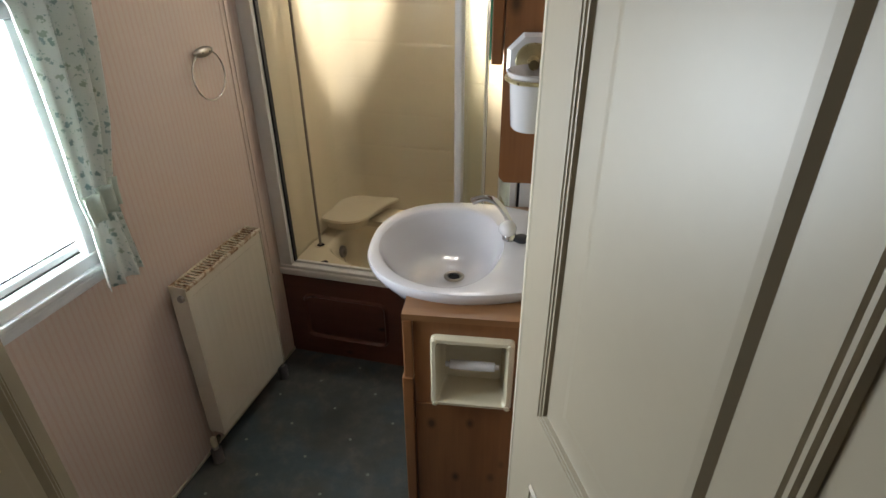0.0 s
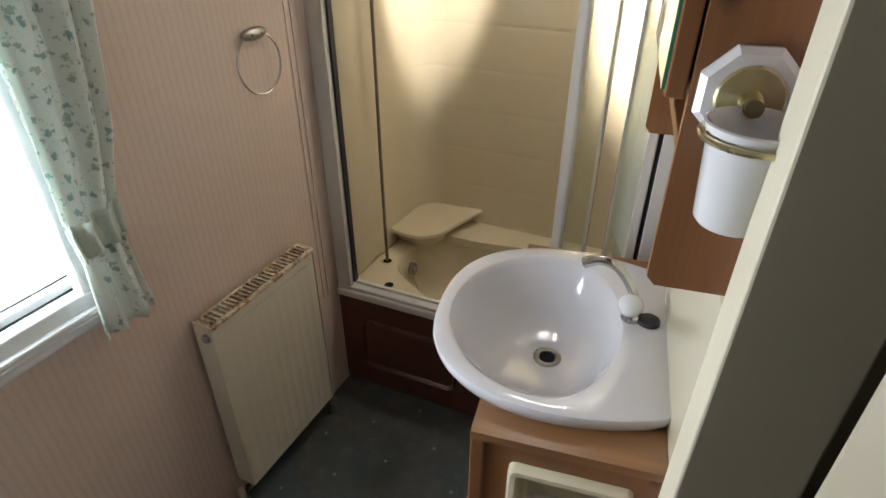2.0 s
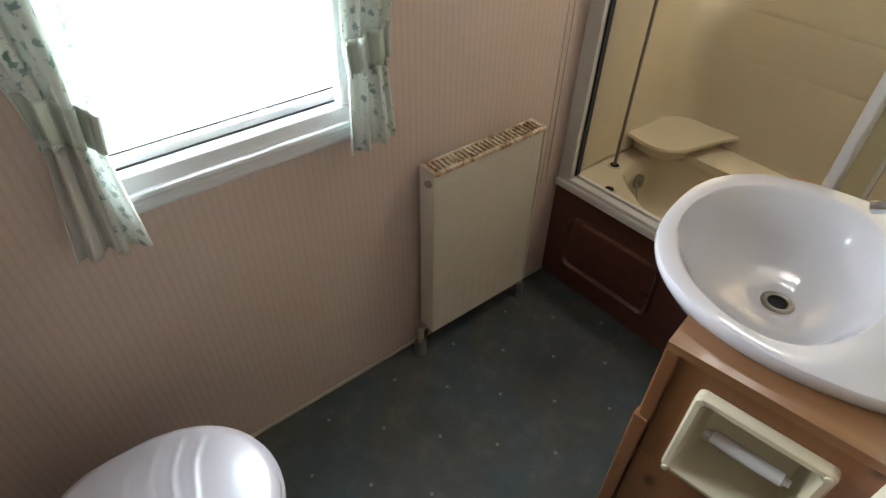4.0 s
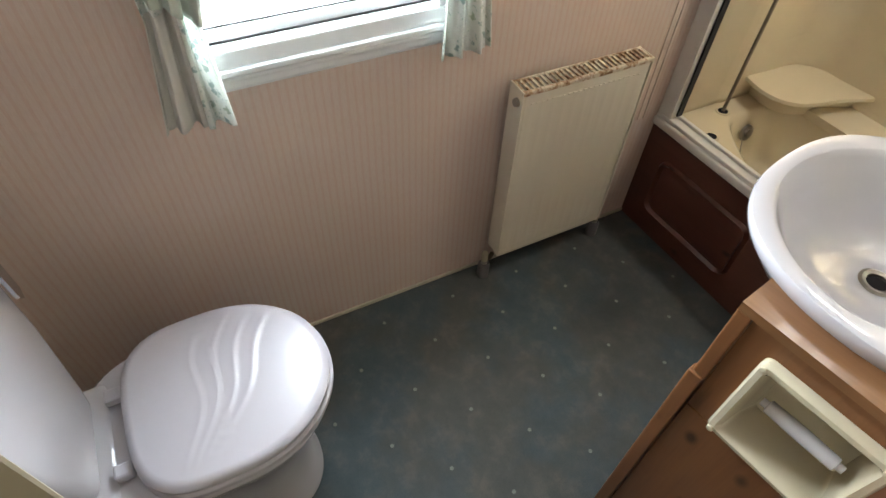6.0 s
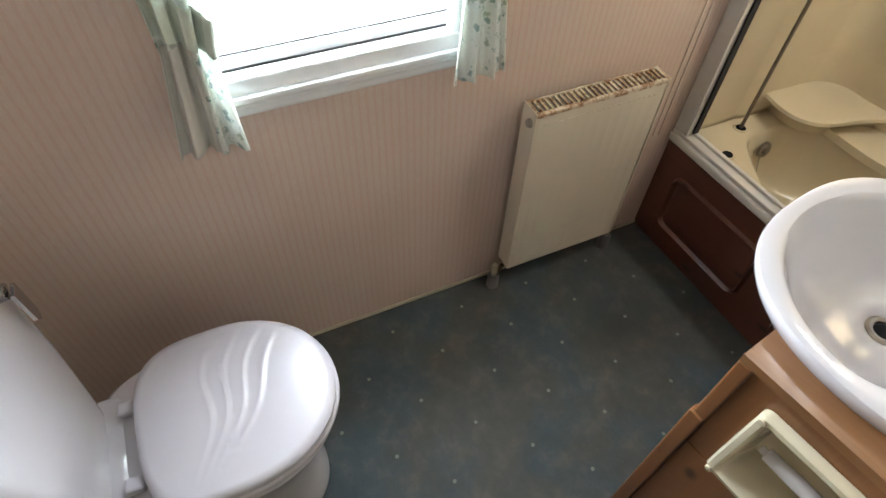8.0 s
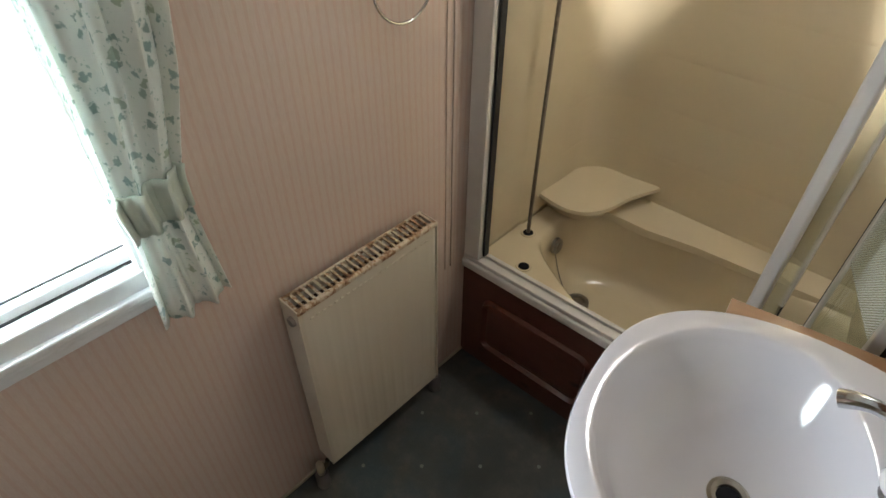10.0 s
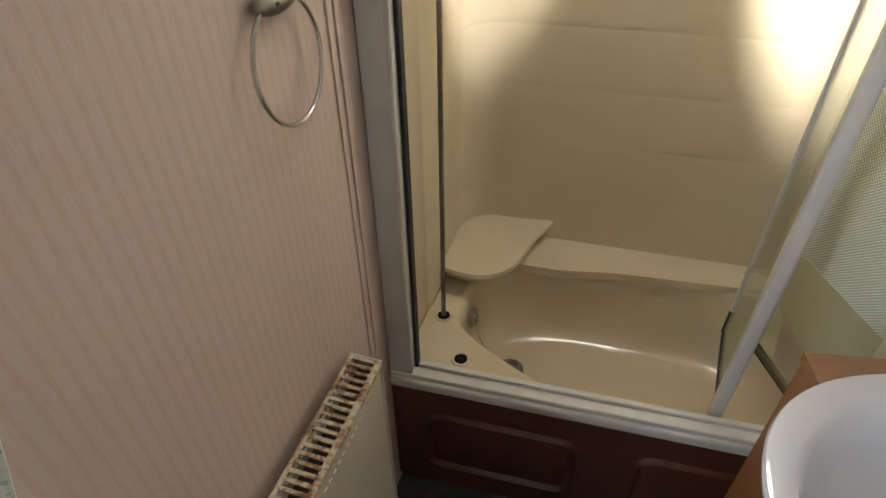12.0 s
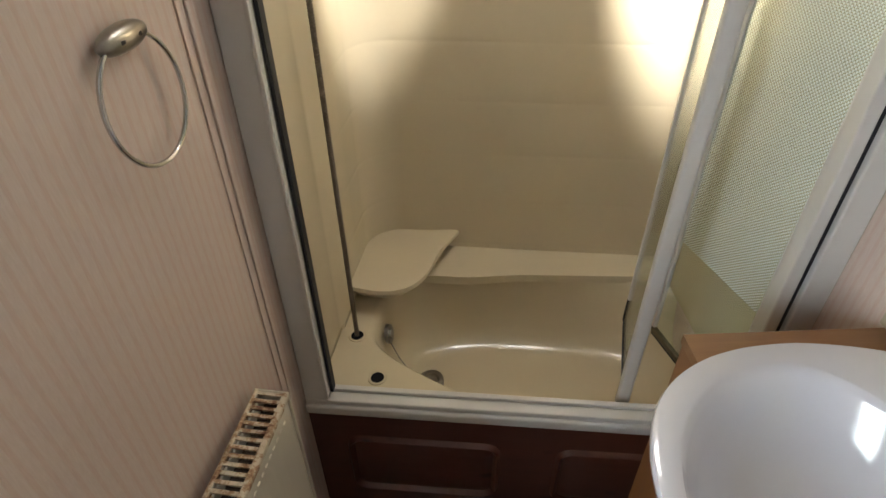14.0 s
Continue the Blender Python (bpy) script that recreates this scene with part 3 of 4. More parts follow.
for x, y in ((0.054, 0.212), (0.131, 0.088)):
    bp("tap_hole_rim", lathe([(0.0, DECK + 0.001), (0.014, DECK + 0.001), (0.015, DECK + 0.003), (0.020, DECK + 0.003), (0.021, DECK)], 24, (x, y, 0)), TUB, smooth=True)
    # flat black disc in place of the shaded opening
    bp("tap_hole", lathe([(0.0, DECK + 0.0035), (0.0145, DECK + 0.0035), (0.0145, DECK - 0.001)], 24, (x, y, 0)), DARKHOLE)
bp("rim", box(0.001, 0.915, -0.014, 0.010, 0.371, 0.398, 0.006, 3), TRIM, "white plastic bath edge", smooth=True)

panel = part("front_panel", skewed(box(-0.449, 0.465, -0.002, 0.016, 0.001, 0.370, 0.001), 0.45), MAHOG, bath, "dark red-brown pine panel")


def rounded(x0, x1, z0, z1, r, y, n=8):
    out = []
    for cx, cz, a0 in ((x1 - r, z1 - r, 0), (x0 + r, z1 - r, 90), (x0 + r, z0 + r, 180), (x1 - r, z0 + r, 270)):
        for k in range(n + 1):
            a = radians(a0 + 90 * k / n)
            out.append((cx + r * math.cos(a), y, cz + r * math.sin(a)))
    return out


for x0, x1 in ((-0.375, -0.035), (0.085, 0.425)):
    bm_ = loft([rounded(x0, x1, 0.085, 0.290, 0.035, -0.002), rounded(x0 + 0.007, x1 - 0.007, 0.092, 0.283, 0.030, -0.013), rounded(x0 + 0.016, x1 - 0.016, 0.101, 0.274, 0.024, -0.002),
                rounded(x0 + 0.030, x1 - 0.030, 0.115, 0.260, 0.018, -0.006)], cap0=False)
    part("moulding", skewed(bm_, 0.45), MAHOG, panel, smooth=True)


def surround(profile, zs):
    b = bmesh.new()
    rows = []
    for z, inset in zs:
        row = []
        for i, (x, y) in enumerate(profile):
            a, c = profile[max(i - 1, 0)], profile[min(i + 1, len(profile) - 1)]
            nx, ny = -(c[1] - a[1]), (c[0] - a[0])
            L = math.hypot(nx, ny)
            k = 1.0 if (y > 0.45) else 0.0
            row.append(b.verts.new((x + inset * k * nx / L, y + inset * k * ny / L, z)))
        rows.append(row)
    for r0, r1 in zip(rows, rows[1:]):
        for i in range(len(profile) - 1):
            b.faces.new((r0[i], r0[i + 1], r1[i + 1], r1[i]))
    return b


prof = [(0.012, 0.045), (0.012, 0.215), (0.012, 0.230), (0.017, 0.240), (0.017, 0.40)]
for k in range(13):
    a = math.pi - math.pi / 2 * k / 12
    prof.append((0.107 + 0.09 * math.cos(a), 0.472 + 0.09 * math.sin(a)))
prof += [(0.3, 0.562), (0.55, 0.562), (0.80, 0.562), (0.905, 0.562)]
zs = [(DECK - 0.002, 0.0)]
for k in range(11):
    z = 0.407 + 0.1405 * k
    if z > 1.88:
        break
    zs += [(z - 0.014, 0.0), (z - 0.005, 0.0), (z - 0.001, 0.0008), (z + 0.001, 0.0008), (z + 0.005, 0.0), (z + 0.014, 0.0)]
zs.append((1.955, 0.0))
sur = structure("wall_shower_surround", skewed(surround(prof, zs)), TUB, "cream moulded shower wall with faint horizontal tile joints", smooth=True)
sol = sur.modifiers.new("thickness", "SOLIDIFY")
sol.thickness, sol.offset = 0.004, 1
structure("wall_shower_side", box(-0.006, -0.001, 0.06, 0.60, DECK - 0.002, 1.955), TUB, "cream moulded shower side wall", m=PART)

hose = empty("shower_hose", pose(0.054, 0.214, DECK + 0.004), label="ribbed steel shower hose rising from a hole in the bath edge", category="shower hose")
pts = []
N = 560
for k in range(N):
    t = k / (N - 1)
    pts.append((-0.024 * t + 0.010 * math.sin(2.2 * t), -0.012 * t + 0.045 * t * t, 1.40 * t))
rr = [0.0058 if k % 2 else 0.0046 for k in range(N)]
part("hose", tube(pts, rr, 10), DARKSTEEL, hose, smooth=False)


# ---------------- shower frame and folding door ----------------
fr = empty("shower_enclosure", pose(0.45, 0.0235, 0.034, 0, 0, 3.0), label="white shower frame with black seals on the bath edge", category="shower enclosure")
part("post", box(-0.449, -0.400, -0.004, 0.040, 0.3665, 1.93, 0.003), TRIM, fr)
part("post_lip", box(-0.4035, -0.3965, -0.010, 0.006, 0.3865, 1.92, 0.002), TRIM, fr)
part("seal", box(-0.396, -0.390, 0.008, 0.026, 0.388, 1.92), RUBBER, fr, "black rubber seal")
part("track", box(-0.449, 0.462, -0.006, 0.034, 0.3625, 0.3765, 0.003), TRIM, fr)
part("track_lip", box(-0.398, 0.395, 0.018, 0.030, 0.377, 0.386, 0.002), TRIM, fr)
part("post", box(0.391, 0.412, 0.0, 0.036, 0.378, 1.93, 0.003), TRIM, fr)
part("seal", box(0.4125, 0.4215, 0.008, 0.028, 0.378, 1.92), RUBBER, fr, "black rubber seal")
part("post", box(0.422, 0.464, -0.004, 0.036, 0.378, 1.93, 0.003), TRIM, fr)
part("sealant", box(0.4645, 0.470, -0.002, 0.006, 0.378, 1.93, 0.002), JAMBM, fr, "line of yellowed sealant")
part("head_rail", box(-0.449, 0.464, -0.004, 0.036, 1.931, 1.94, 0.002), TRIM, fr)

door = empty("folding_shower_door", pose(0.845, 0.02, 0.38), label="folding glass shower door pushed half open, white rails and dotted panes", category="shower door")
A, B1, B2, C = Vector((0.660, 0.092)), Vector((0.692, 0.345)), Vector((0.752, 0.325)), Vector((0.858, 0.080))


def leaf_mat(p, q):
    d = q - p
    return pose(p.x - 0.845, p.y - 0.02, -0.38, 0, 0, math.degrees(math.atan2(d.y, d.x))), d.length


for p, q, patt in ((A, B1, False), (C, B2, True)):
    m, L = leaf_mat(p, q)
    lf = new("leaf")
    lf.parent = door
    lf.matrix_basis = m
    pn = part("pane", box(0.02, L - 0.012, -0.002, 0.002, 0.40, 0.66 if patt else 1.90), GLASS, lf)
    pn.visible_shadow = False
    if patt:
        pn = part("pane", box(0.02, L - 0.012, -0.002, 0.002, 0.6605, 1.90), PATTERN, lf, "glass pane with a grid of frosted dots")
        pn.visible_shadow = False
    if patt:
        bm_ = box(0.018, L - 0.01, -0.006, 0.006, 0.385, 0.399, 0.002)
        part("bottom_rail", bm_, OLDBRASS, lf, "thin metal bottom rail")
        part("bottom_seal", box(0.018, L - 0.01, -0.003, 0.003, 0.377, 0.3845), RUBBER, lf)
        part("edge_rail", box(-0.004, 0.018, -0.008, 0.008, 0.385, 1.91, 0.003), TRIM, lf)
        part("far_rail", box(L - 0.016, L - 0.006, -0.005, 0.005, 0.40, 1.91, 0.002), TRIM, lf)
        part("far_seal", box(L - 0.0055, L - 0.001, -0.004, 0.004, 0.385, 1.91), RUBBER, lf)
    else:
        part("edge_rail", box(-0.006, 0.020, -0.014, 0.012, 0.372, 1.91, 0.006, 3), TRIM, lf, smooth=True)
        part("far_rail", box(L - 0.016, L - 0.006, -0.005, 0.005, 0.46, 1.91, 0.002), TRIM, lf)
        part("far_seal", box(L - 0.0055, L - 0.001, -0.004, 0.004, 0.385, 1.91), RUBBER, lf)
        part("bottom_seal", box(0.02, L - 0.016, -0.003, 0.003, 0.385, 0.3985), RUBBER, lf)


# ---------------- vanity unit ----------------
van = empty("vanity_unit", PART, label="varnished pine vanity unit under the washbasin", category="vanity unit")
F, VL, TOPZ, BV = -0.612, -0.289, 0.800, -0.065


def prism(pts, a, b_, axis):
    """A flat outline of 2D points pushed from a to b_ along an axis."""
    b = bmesh.new()
    f = lambda p, h: {"z": (p[0], p[1], h), "x": (h, p[0], p[1])}[axis]
    lo, hi = [b.verts.new(f(p, a)) for p in pts], [b.verts.new(f(p, b_)) for p in pts]
    b.faces.new(lo)
    b.faces.new(hi)
    for k in range(len(pts)):
        b.faces.new((lo[k], lo[(k + 1) % len(pts)], hi[(k + 1) % len(pts)], hi[k]))
    bmesh.ops.triangulate(b, faces=b.faces[:])
    return b


a_ = math.acos((VL + 0.224) / 0.165)
arc = [(-0.225 + 0.165 * math.cos(a), -0.348 + 0.195 * math.sin(a)) for a in np.linspace(a_, -a_, 31)]
out_ = [(VL - 0.001 + (-0.001 - VL) * t, BV) for t in np.linspace(0, 1, 9)]
out_ += [(-0.002, BV + (F - 0.001 - BV) * t) for t in np.linspace(0, 1, 15)[1:]]
out_ += [(-0.002 + (VL + 0.001) * t, F - 0.001) for t in np.linspace(0, 1, 9)[1:]]
b = bmesh.new()
g = [[b.verts.new((x, y, z)) for x, y in line] for line, z in ((arc, TOPZ - 0.016), (out_, TOPZ - 0.016), (out_, TOPZ), (arc, TOPZ), )]
for r0, r1 in zip(g, g[1:] + g[:1]):
    for k in range(30):
        b.faces.new((r0[k], r0[k + 1], r1[k + 1], r1[k]))
for k in (0, 30):
    b.faces.new([r[k] for r in g])
part("worktop", b, PINE_X, van, "knotty pine top")


def fr_loop(x0, x1, z0, z1, y):
    return [(x0, y, z0), (x1, y, z0), (x1, y, z1), (x0, y, z1)]


o_, h_ = (VL + 0.022, -0.002, 0.541, TOPZ - 0.017), (-0.222, -0.050, 0.562, 0.740)
b = loft([fr_loop(*o_, F + 0.014), fr_loop(*o_, F + 0.004), fr_loop(*h_, F + 0.004), fr_loop(*h_, F + 0.014), fr_loop(*o_, F + 0.014)], cap0=False, cap1=False)
part("upper_front", b, PINE, van)
part("lower_front", box(VL + 0.022, -0.002, F + 0.002, F + 0.014, 0.001, 0.540), PINE, van)
part("upper_stile", box(VL - 0.001, VL + 0.021, F - 0.001, F + 0.016, 0.622, TOPZ - 0.017, 0.003), PINE, van)
part("lower_stile", box(VL - 0.006, VL + 0.019, F - 0.004, F + 0.016, 0.001, 0.621, 0.003), PINE, van)
b = box(VL, VL + 0.014, F + 0.017, BV - 0.005, 0.001, TOPZ - 0.11)
box(VL, VL + 0.014, F + 0.017, -0.560, TOPZ - 0.11, TOPZ - 0.017, bm=b)
box(VL, VL + 0.014, -0.150, BV - 0.005, TOPZ - 0.11, TOPZ - 0.017, bm=b)
part("side_panel", b, PINE, van)
part("back_rail", box(VL + 0.015, -0.002, BV - 0.018, BV - 0.005, 0.001, TOPZ - 0.017, 0.001), PINE, van)

hold = empty("toilet_roll_holder", PART @ pose(-0.136, F, 0.651), label="cream ceramic toilet roll holder set into the vanity front, empty", category="toilet roll holder")


def rr_loop(w, h, r, y, n=6):
    return rounded(-w, w, -h, h, r, y, n)


W, H = 0.092, 0.099
b = loft([rr_loop(W, H, 0.012, 0.003), rr_loop(W, H, 0.012, -0.008), rr_loop(W - 0.004, H - 0.004, 0.010, -0.013), rr_loop(W - 0.012, H - 0.012, 0.009, -0.014),
          rr_loop(W - 0.017, H - 0.017, 0.008, -0.006), rr_loop(W - 0.020, H - 0.021, 0.008, 0.030), rr_loop(W - 0.028, H - 0.030, 0.008, 0.058), rr_loop(W - 0.045, H - 0.045, 0.008, 0.062)], cap0=False)
part("dish", b, CERAMIC, hold, smooth=True)
for x in (-1, 1):
    for z in (-1, 1):
        part("screw_cap", lathe([(0.006, -0.0145), (0.0055, -0.018), (0.0, -0.019)], 16, (x * (W - 0.0095), 0, z * (H - 0.0095)), "y"), CERAMIC, hold, smooth=True)
part("roller", lathe([(0.0, -0.060), (0.006, -0.060), (0.006, -0.052), (0.0105, -0.050), (0.0115, 0.0), (0.0105, 0.050), (0.006, 0.052), (0.006, 0.060), (0.0, 0.060)], 20, (0, 0.010, 0.010), "x"), CUP, hold, "white plastic roller", smooth=True)

sp = empty("splashback", PART, label="cream acrylic splashback plate behind the basin", category="splashback")
b = loft([[(-0.002, y, z) for y, z in ((-0.650, 0.801), (-0.055, 0.801), (-0.055, 1.09), (-0.610, 1.09), (-0.680, 1.05))], [(-0.008, y, z) for y, z in ((-0.647, 0.804), (-0.058, 0.804), (-0.058, 1.087), (-0.608, 1.087), (-0.677, 1.048))]])
part("plate", b, CERAMIC, sp)
part("fixing", lathe([(0.006, -0.008), (0.006, -0.012), (0.0, -0.013)], 16, (0, -0.082, 0.822), "x"), STEEL, sp, smooth=True)

# ---------------- washbasin ----------------
basin = empty("washbasin", PART @ pose(-0.167, -0.354, TOPZ), label="white china washbasin with a tap shelf, set on the pine unit", category="washbasin")


def outline(f, z, n=96):
    out = []
    for k in range(n):
        a = 2 * math.pi * k / n
        c, s_ = math.cos(a), math.sin(a)
        if c < 0:
            x, y = -0.212 * abs(c) ** 0.86, 0.200 * math.copysign(abs(s_) ** 0.80, s_)
        else:
            x, y = 0.148 * min(1, abs(c) * 1.9) ** 0.9, 0.200 * math.copysign(abs(s_) ** 0.80 if c < 0.5 else min(1, abs(s_) / 0.866) ** 1.0 * 0.89, s_)
            y *= 1 - 0.06 * min(1, c * 2)
        out.append((x * f * (1.06 if x < 0 else 1.0), y * f * 1.05 + 0.010, z))
    return out


def bowl(fx, fy, z, sx=-0.030, n=96):
    out = []
    for k in range(n):
        a = 2 * math.pi * k / n
        c, s_ = math.cos(a), math.sin(a)
        rx = 0.166 if c < 0 else 0.110
        out.append((sx + rx * fx * c - 0.004, 0.178 * fy * s_ + 0.006, z))
    return out


R = 0.030
b = loft([outline(0.50, -0.085), outline(0.70, -0.070), outline(0.86, -0.035), outline(0.965, 0.0), outline(0.99, 0.012), outline(1.0, R - 0.006), outline(0.992, R - 0.001), outline(0.975, R),
          bowl(1.04, 1.03, R), bowl(1.015, 1.01, R - 0.001), bowl(0.98, 0.96, R - 0.010), bowl(0.89, 0.855, R - 0.040), bowl(0.76, 0.74, R - 0.070), bowl(0.52, 0.52, R - 0.092), bowl(0.30, 0.30, R - 0.100)] + [[(-0.034 + r * math.cos(2 * math.pi * k / 96), 0.010 + r * math.sin(2 * math.pi * k / 96), R - h) for k in range(96)] for r, h in ((0.022, 0.1025), (0.0195, 0.105))], cap1=False)
WIDE = 1.10
bmesh.ops.scale(b, vec=(WIDE, WIDE, 1), verts=b.verts)
part("bowl", b, CHINA, basin, smooth=True)
part("waste_ring", lathe([(0.0152, R - 0.108), (0.0165, R - 0.1010), (0.0225, R - 0.0992), (0.027, R - 0.1015), (0.0270, R - 0.106)], 28, (-0.034 * WIDE, 0.010 * WIDE, 0)), STEEL, basin, "chrome waste ring", smooth=True)
# capped black plug gives the waste its inner darkness by colour
part("waste_hole", lathe([(0.0148, R - 0.104), (0.0150, R - 0.110)], 24, (-0.034 * WIDE, 0.010 * WIDE, 0)), DARKHOLE, basin, "black disc painted as the dark inside the waste hole")
tap = empty("mixer_tap", PART @ pose(-0.068, -0.312, TOPZ + R), label="chrome swan-neck mixer tap with a white ball lever", category="tap")
part("black_base", lathe([(0.0, 0.010), (0.014, 0.010), (0.019, 0.006), (0.020, 0.0)], 24, (0.030, -0.004, 0.001)), RUBBER, tap, "black rubber plug cover", smooth=True)
part("tap_body", lathe([(0.019, 0.001), (0.017, 0.012), (0.013, 0.020), (0.013, 0.030)], 24), CHROME, tap, smooth=True)
b = bmesh.new()
bmesh.ops.create_uvsphere(b, u_segments=24, v_segments=16, radius=0.0225, matrix=Matrix.Translation((-0.006, -0.002, 0.030)) @ Matrix.Diagonal((1, 1, 0.95, 1)))
part("ball_lever", b, CUP, tap, "white plastic ball lever", smooth=True)
pts = []
for k in range(21):
    t = k / 20
    pts.append((0.004 - 0.100 * t ** 1.3, 0.008 + 0.012 * t, 0.022 + 0.080 * math.sin(math.pi * 0.68 * t)))
part("spout", tube(pts, [0.0085] * 16 + [0.0085, 0.009, 0.010, 0.0105, 0.0105], 16), CHROME, tap, smooth=True)

# ---------------- mirror cabinet with tumbler ----------------
cab = empty("mirror_cabinet", PART @ pose(0, 0, 1.118), label="pine mirror cabinet with open shelf and long side panels", category="bathroom cabinet")
for y in (-0.621, -0.150):
    b = loft([[(x, y, z) for x, z in ((-0.001, 0.0), (-0.088, 0.0), (-0.097, 0.010), (-0.098, 0.84), (-0.001, 0.84))], [(x, y + 0.014, z) for x, z in ((-0.001, 0.0), (-0.088, 0.0), (-0.097, 0.010), (-0.098, 0.84), (-0.001, 0.84))]])
    part("side_panel", b, PINE, cab)
part("shelf", box(-0.085, -0.001, -0.606, -0.151, 0.115, 0.129, 0.002), PINE_Y, cab)
part("box_bottom", box(-0.097, -0.001, -0.606, -0.151, 0.205, 0.219, 0.002), PINE_Y, cab)
dr = part("door", box(-0.118, -0.100, -0.615, -0.140, 0.205, 0.84, 0.002), PINE, cab)
part("mirror", box(-0.1215, -0.1185, -0.609, -0.146, 0.212, 0.835), MIRROR, dr)
part("mirror_edge", box(-0.1216, -0.1184, -0.6125, -0.6092, 0.212, 0.835), GREENEDGE, dr, "green glass edge")
part("catch", lathe([(0.0, -0.124), (0.005, -0.124), (0.006, -0.1205)], 14, (0, -0.58, 0.30), "x"), CHROME, dr, smooth=True)

tum = empty("tumbler_holder", PART @ pose(-0.050, -0.622, 1.334), label="white china tumbler in a brass ring on an octagonal china plate", category="tumbler holder")


def octo(r, y, c=(0, 0)):
    return [(c[0] + r * math.cos(radians(22.5 + 45 * k)), y, c[1] + r * math.sin(radians(22.5 + 45 * k))) for k in range(8)]


part("wall_plate", loft([octo(0.046, 0.0), octo(0.046, -0.006), octo(0.040, -0.011), octo(0.032, -0.012)]), CUP, tum, "white octagonal plate")
part("boss", lathe([(0.029, -0.0125), (0.027, -0.016), (0.010, -0.018), (0.008, -0.040), (0.0, -0.040)], 24, (0, 0, 0.0), "y"), BRASS, tum, smooth=True)
pts = [(0.041 * math.cos(2 * math.pi * k / 36), -0.070 + 0.041 * math.sin(2 * math.pi * k / 36), -0.012) for k in range(36)]
part("ring", tube(pts, 0.0032, 8, closed=True), BRASS, tum, smooth=True)
part("cup", lathe([(0.0, -0.090), (0.028, -0.090), (0.031, -0.086), (0.0365, -0.010), (0.040, -0.006), (0.041, -0.001), (0.039, 0.0), (0.034, -0.006), (0.027, -0.084), (0.0, -0.086)], 36, (0, -0.070, 0)), CUP, tum, smooth=True)


# ---------------- toilet ----------------
wc = empty("toilet", pose(0.345, -1.318, 0), label="white close-coupled toilet, lid down, with wavy relief on the lid", category="toilet")


def oval(w, l0, l1, z, n=64, sq=0.9, cy=0.0):
    out = []
    for k in range(n):
        a = 2 * math.pi * k / n
        c, s_ = math.cos(a), math.sin(a)
        y = (l1 if s_ > 0 else l0) * abs(s_) ** (1.0 if s_ > 0 else 0.55) * (1 if s_ > 0 else -1)
        out.append((w * math.copysign(abs(c) ** (0.95 if s_ > 0 else 0.62), c), cy + y, z))
    return out


b = loft([oval(0.128, 0.23, 0.128, 0.002), oval(0.128, 0.23, 0.128, 0.022), oval(0.116, 0.22, 0.112, 0.05), oval(0.108, 0.21, 0.098, 0.16), oval(0.12, 0.22, 0.12, 0.26), oval(0.160, 0.24, 0.175, 0.345), oval(0.172, 0.25, 0.190, 0.385), oval(0.166, 0.24, 0.184, 0.3935)])
part("pan", b, CHINA, wc, smooth=True)
part("pan_shelf", box(-0.125, 0.125, -0.385, -0.19, 0.30, 0.398, 0.02, 3), CHINA, wc, smooth=True)
part("seat", loft([oval(0.170, 0.165, 0.192, 0.400), oval(0.175, 0.170, 0.197, 0.404), oval(0.175, 0.170, 0.197, 0.414), oval(0.170, 0.165, 0.192, 0.418)]), SEAT, wc, smooth=True)
# lid with four long waves in relief
levels = [(1.0, 0.4185), (1.03, 0.423), (1.03, 0.430), (1.0, 0.436), (0.95, 0.440)]
loops = [oval(0.166 * f, 0.163 * f, 0.186 * f, z, 160) for f, z in levels]
bm_ = loft(loops, cap1=False, cap0=True)


def relief(x, y):
    h = 0.0
    for k in range(4):
        cy = -0.062 + 0.019 * k + (0.10 - x) * (0.22 + 0.13 * k) + 0.012 * math.sin((x + 0.02) * 28.0)
        d = (y - cy) / 0.0065
        h += 0.0016 * math.exp(-abs(d + 0.8)) - 0.0009 * math.exp(-abs(d - 0.8))
    return h * max(0, 1 - (abs(x) / 0.155) ** 6)


G = 60
inner = oval(0.166 * 0.95, 0.163 * 0.95, 0.186 * 0.95, 0.440, 160)
prev = None
fr_loops = []
for j in range(56):
    f = 1 - j / 56
    fr_loops.append([(x * f, y * f, 0.440 + 0.004 * (1 - f * f) + relief(x * f, y * f) * min(1, (1 - f) * 8)) for x, y, _ in [(p[0], p[1], 0) for p in inner]])
lid = loft(fr_loops, cap0=False)
me = bpy.data.meshes.new("tmp")
lid.to_mesh(me)
lid.free()
bm_.from_mesh(me)
bpy.data.meshes.remove(me)
bmesh.ops.remove_doubles(bm_, verts=bm_.verts, dist=0.0001)
part("lid", bm_, SEAT, wc, "glossy white lid with moulded waves", smooth=True)
for x in (-0.075, 0.075):
    part("hinge_block", box(x - 0.014, x + 0.014, -0.200, -0.168, 0.396, 0.416, 0.005), SEAT, wc)
for x in (-0.098, 0.098):
    part("floor_screw", lathe([(0.006, 0.0), (0.005, 0.002), (0.0, 0.0025)], 12, (0.109 if x > 0 else -0.109, -0.02, 0.09), "x"), STEEL, wc)


def cis(w, y0, y1, z, r=0.035):
    out = []
    for cx, cy, a0 in ((w - r, y1 - r, 0), (-w + r, y1 - r, 90), (-w + 0.008, y0 + 0.008, 180), (w - 0.008, y0 + 0.008, 270)):
        q = r if cy > -0.3 - 0.08 else 0.008
        for k in range(7):
            a = radians(a0 + 15 * k)
            out.append((cx + q * math.cos(a), cy + q * math.sin(a), z))
    return out


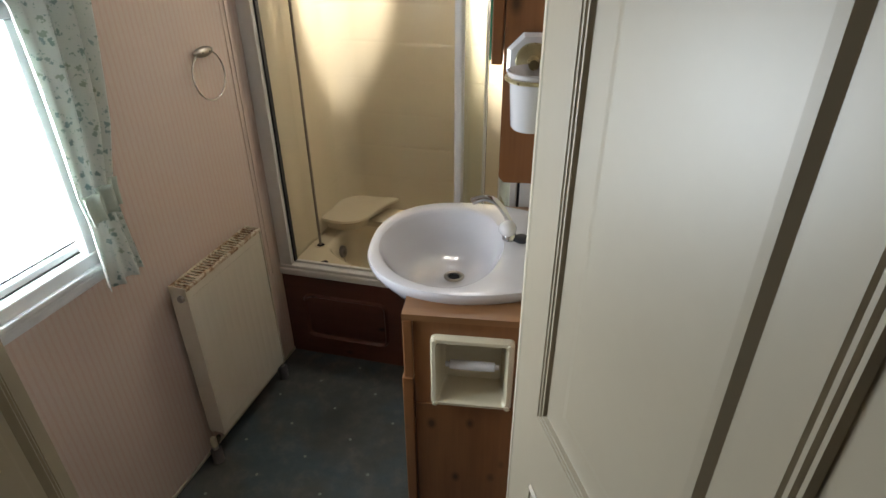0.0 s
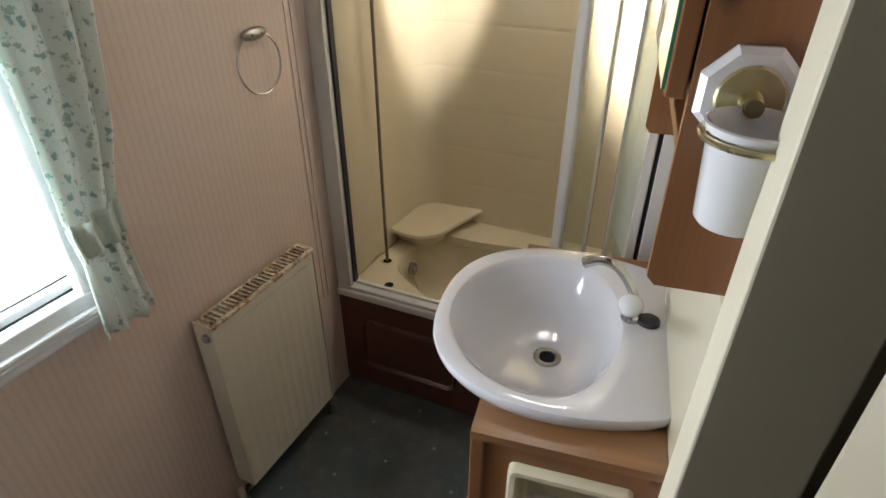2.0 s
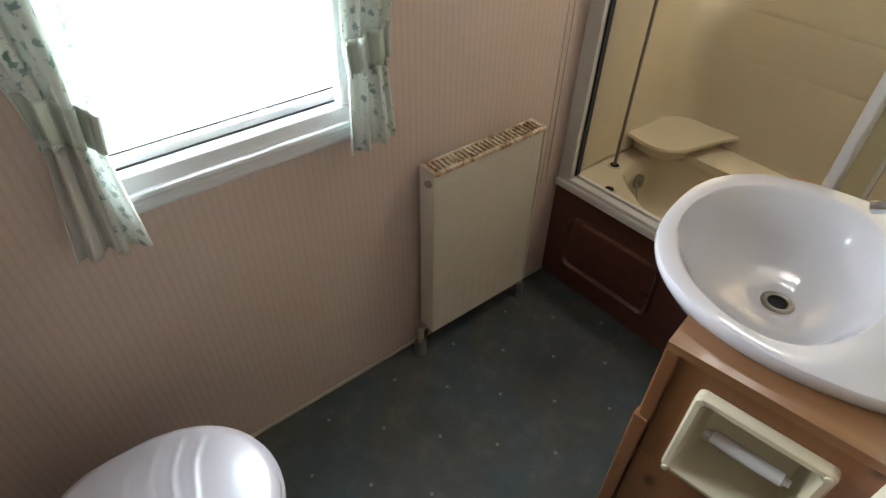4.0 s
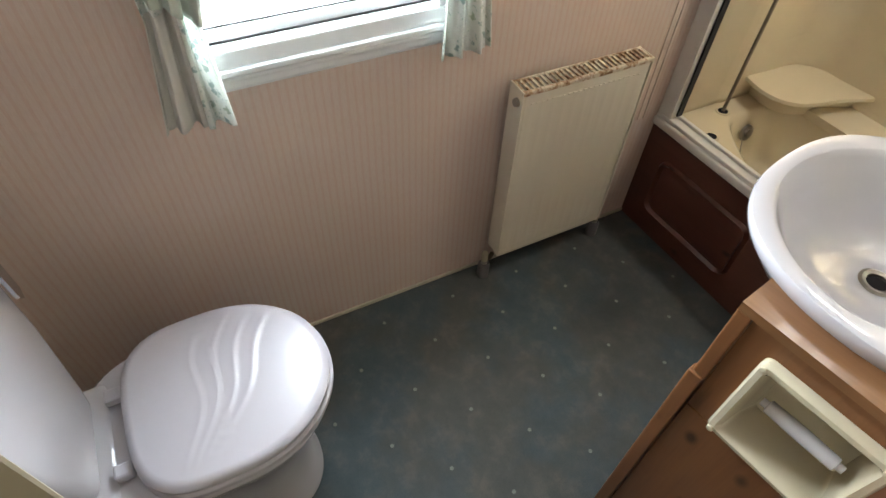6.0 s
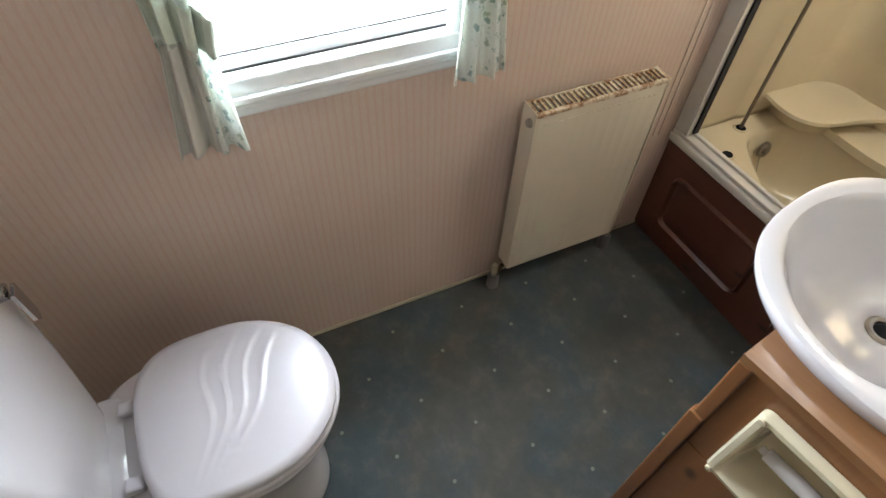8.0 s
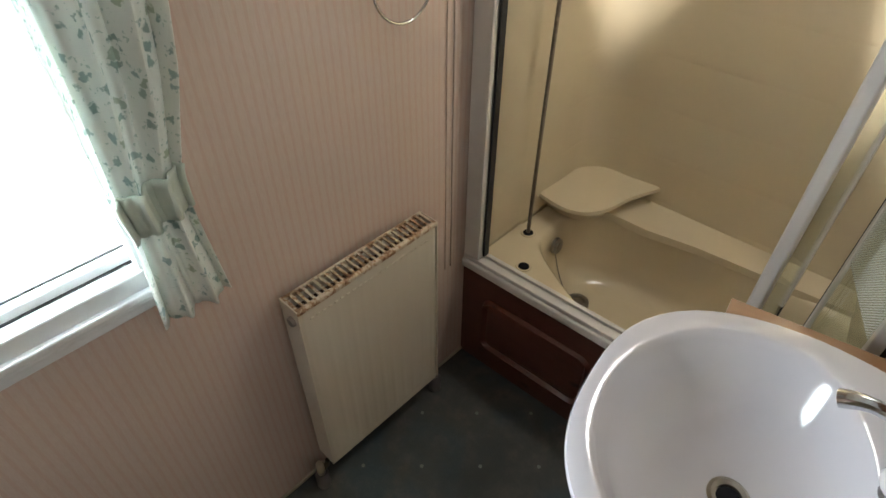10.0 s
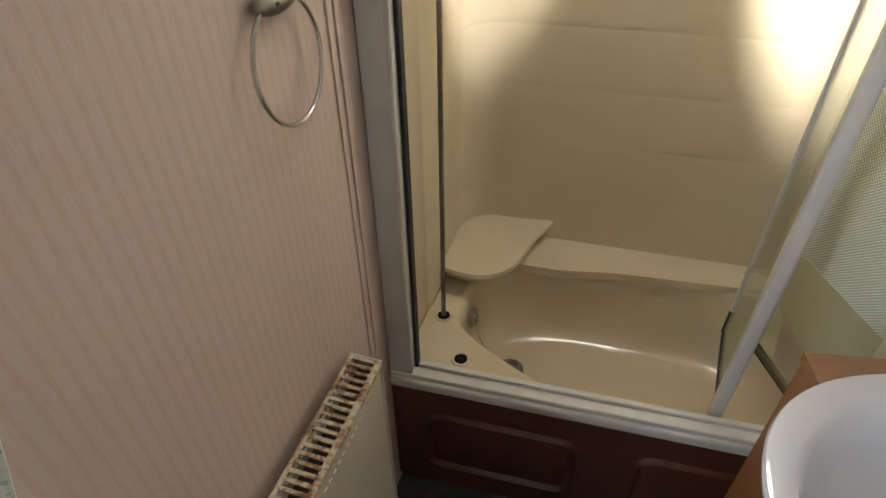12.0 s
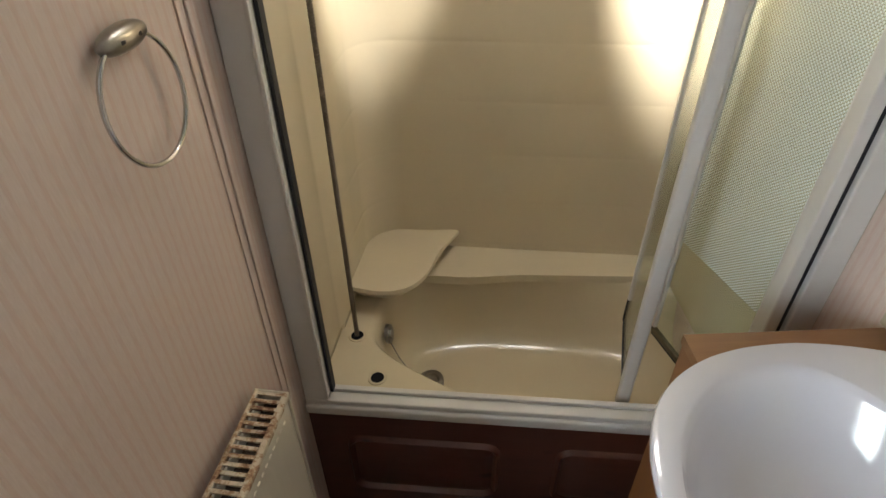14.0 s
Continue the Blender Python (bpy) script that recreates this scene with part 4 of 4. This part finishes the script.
Y0 = -0.395
part("cistern", loft([cis(0.110, Y0, -0.225, 0.399), cis(0.125, Y0, -0.225, 0.44), cis(0.160, Y0, -0.228, 0.58), cis(0.185, Y0, -0.235, 0.72), cis(0.190, Y0, -0.235, 0.775)]), CHINA, wc, smooth=True)
part("cistern_lid", loft([cis(0.195, Y0, -0.228, 0.776), cis(0.198, Y0, -0.225, 0.782), cis(0.198, Y0, -0.225, 0.796), cis(0.185, Y0 + 0.01, -0.235, 0.804)]), CHINA, wc, smooth=True)
lev = part("flush_lever", lathe([(0.015, -0.234), (0.013, -0.222), (0.0, -0.220)], 20, (-0.135, 0, 0.735), "y"), CHROME, wc, smooth=True)
part("lever_arm", loft([[(-0.135 + x, -0.218 + dy, 0.735 + z) for x, z in ((-0.013, 0.0), (0.013, 0.0), (0.011, -0.068), (0.0, -0.082), (-0.011, -0.068))] for dy in (0.0, 0.006)]), CHROME, wc)


# ---------------- doors ----------------
def door_leaf(name, m, width, x0, x1, label):
    """A hollow moulded door with two raised fields inside grooved mouldings. Local x runs from the hinge, -y is the seen face."""
    top = tagged(empty(name, m), kind="structure", label=label)
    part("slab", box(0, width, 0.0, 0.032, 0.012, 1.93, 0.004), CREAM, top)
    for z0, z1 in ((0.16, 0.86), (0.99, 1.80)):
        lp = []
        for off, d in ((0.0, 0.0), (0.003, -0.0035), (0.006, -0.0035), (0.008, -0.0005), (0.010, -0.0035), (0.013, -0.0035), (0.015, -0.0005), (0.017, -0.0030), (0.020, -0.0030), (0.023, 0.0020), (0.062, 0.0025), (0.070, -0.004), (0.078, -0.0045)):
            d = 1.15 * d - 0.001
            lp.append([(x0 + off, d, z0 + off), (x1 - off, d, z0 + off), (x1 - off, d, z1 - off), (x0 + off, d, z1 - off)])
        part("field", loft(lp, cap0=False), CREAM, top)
    return top


d1 = door_leaf("door_1", pose(1.042, -0.972, 0, 0, 0, -60), 0.60, 0.080, 0.415, "cream panelled hollow door standing open into the hallway")
for z in (0.895, 0.25, 1.60):
    hg = empty("hinge", PART @ pose(0.040, JAMB - 0.053, z, 0, 0, 90), label="small tarnished brass hinge on the door lining", category="hinge", group="door hinges")
    part("hinge_leaf", box(-0.002, 0.0, -0.010, 0.016, -0.016, 0.016), OLDBRASS, hg)
    part("knuckle", lathe([(0.004, -0.018), (0.004, 0.018)], 12, (-0.004, -0.014, 0)), OLDBRASS, hg, smooth=True)
d2 = door_leaf("door_2", pose(1.12, -1.665, 0, 0, 0, 142), 0.49, 0.07, 0.42, "cream door with a brass lever standing open beside the toilet")
part("handle_plate", box(0.425, 0.455, -0.006, -0.001, 0.93, 1.05, 0.003), OLDBRASS, d2)
part("door_handle", tube([(0.44, -0.006, 0.99), (0.44, -0.045, 0.99), (0.36, -0.05, 0.985)], 0.008, 12), BRASS, d2, "brass lever handle", smooth=True)


# ---------------- small pale flecks in the floor ----------------
fm = bpy.data.meshes.new("floor_fleck")
b = lathe([(0.0028, 0.0004), (0.0028, 0.0012), (0.0054, 0.0012), (0.0054, 0.0004)], 6)
b.to_mesh(fm)
b.free()
fm.materials.append(STUD)
fl = bpy.data.objects["floor"]
u, w_ = Vector((0.1125, 0.107)), Vector((-0.113, 0.114))
count = 0
for i in range(-30, 31):
    for j in range(-30, 31):
        q = Vector((0.307, -0.698)) + i * u + j * w_
        if 0.03 < q.x < 0.98 and REAR + 0.03 < q.y < -0.03 and not (q.x > 0.66 and q.y > -0.68):
            o = new("floor_fleck", fm)
            o.parent = fl
            o.matrix_basis = pose(q.x, q.y, 0, 0, 0, 37 * i + 11 * j)
            count += 1
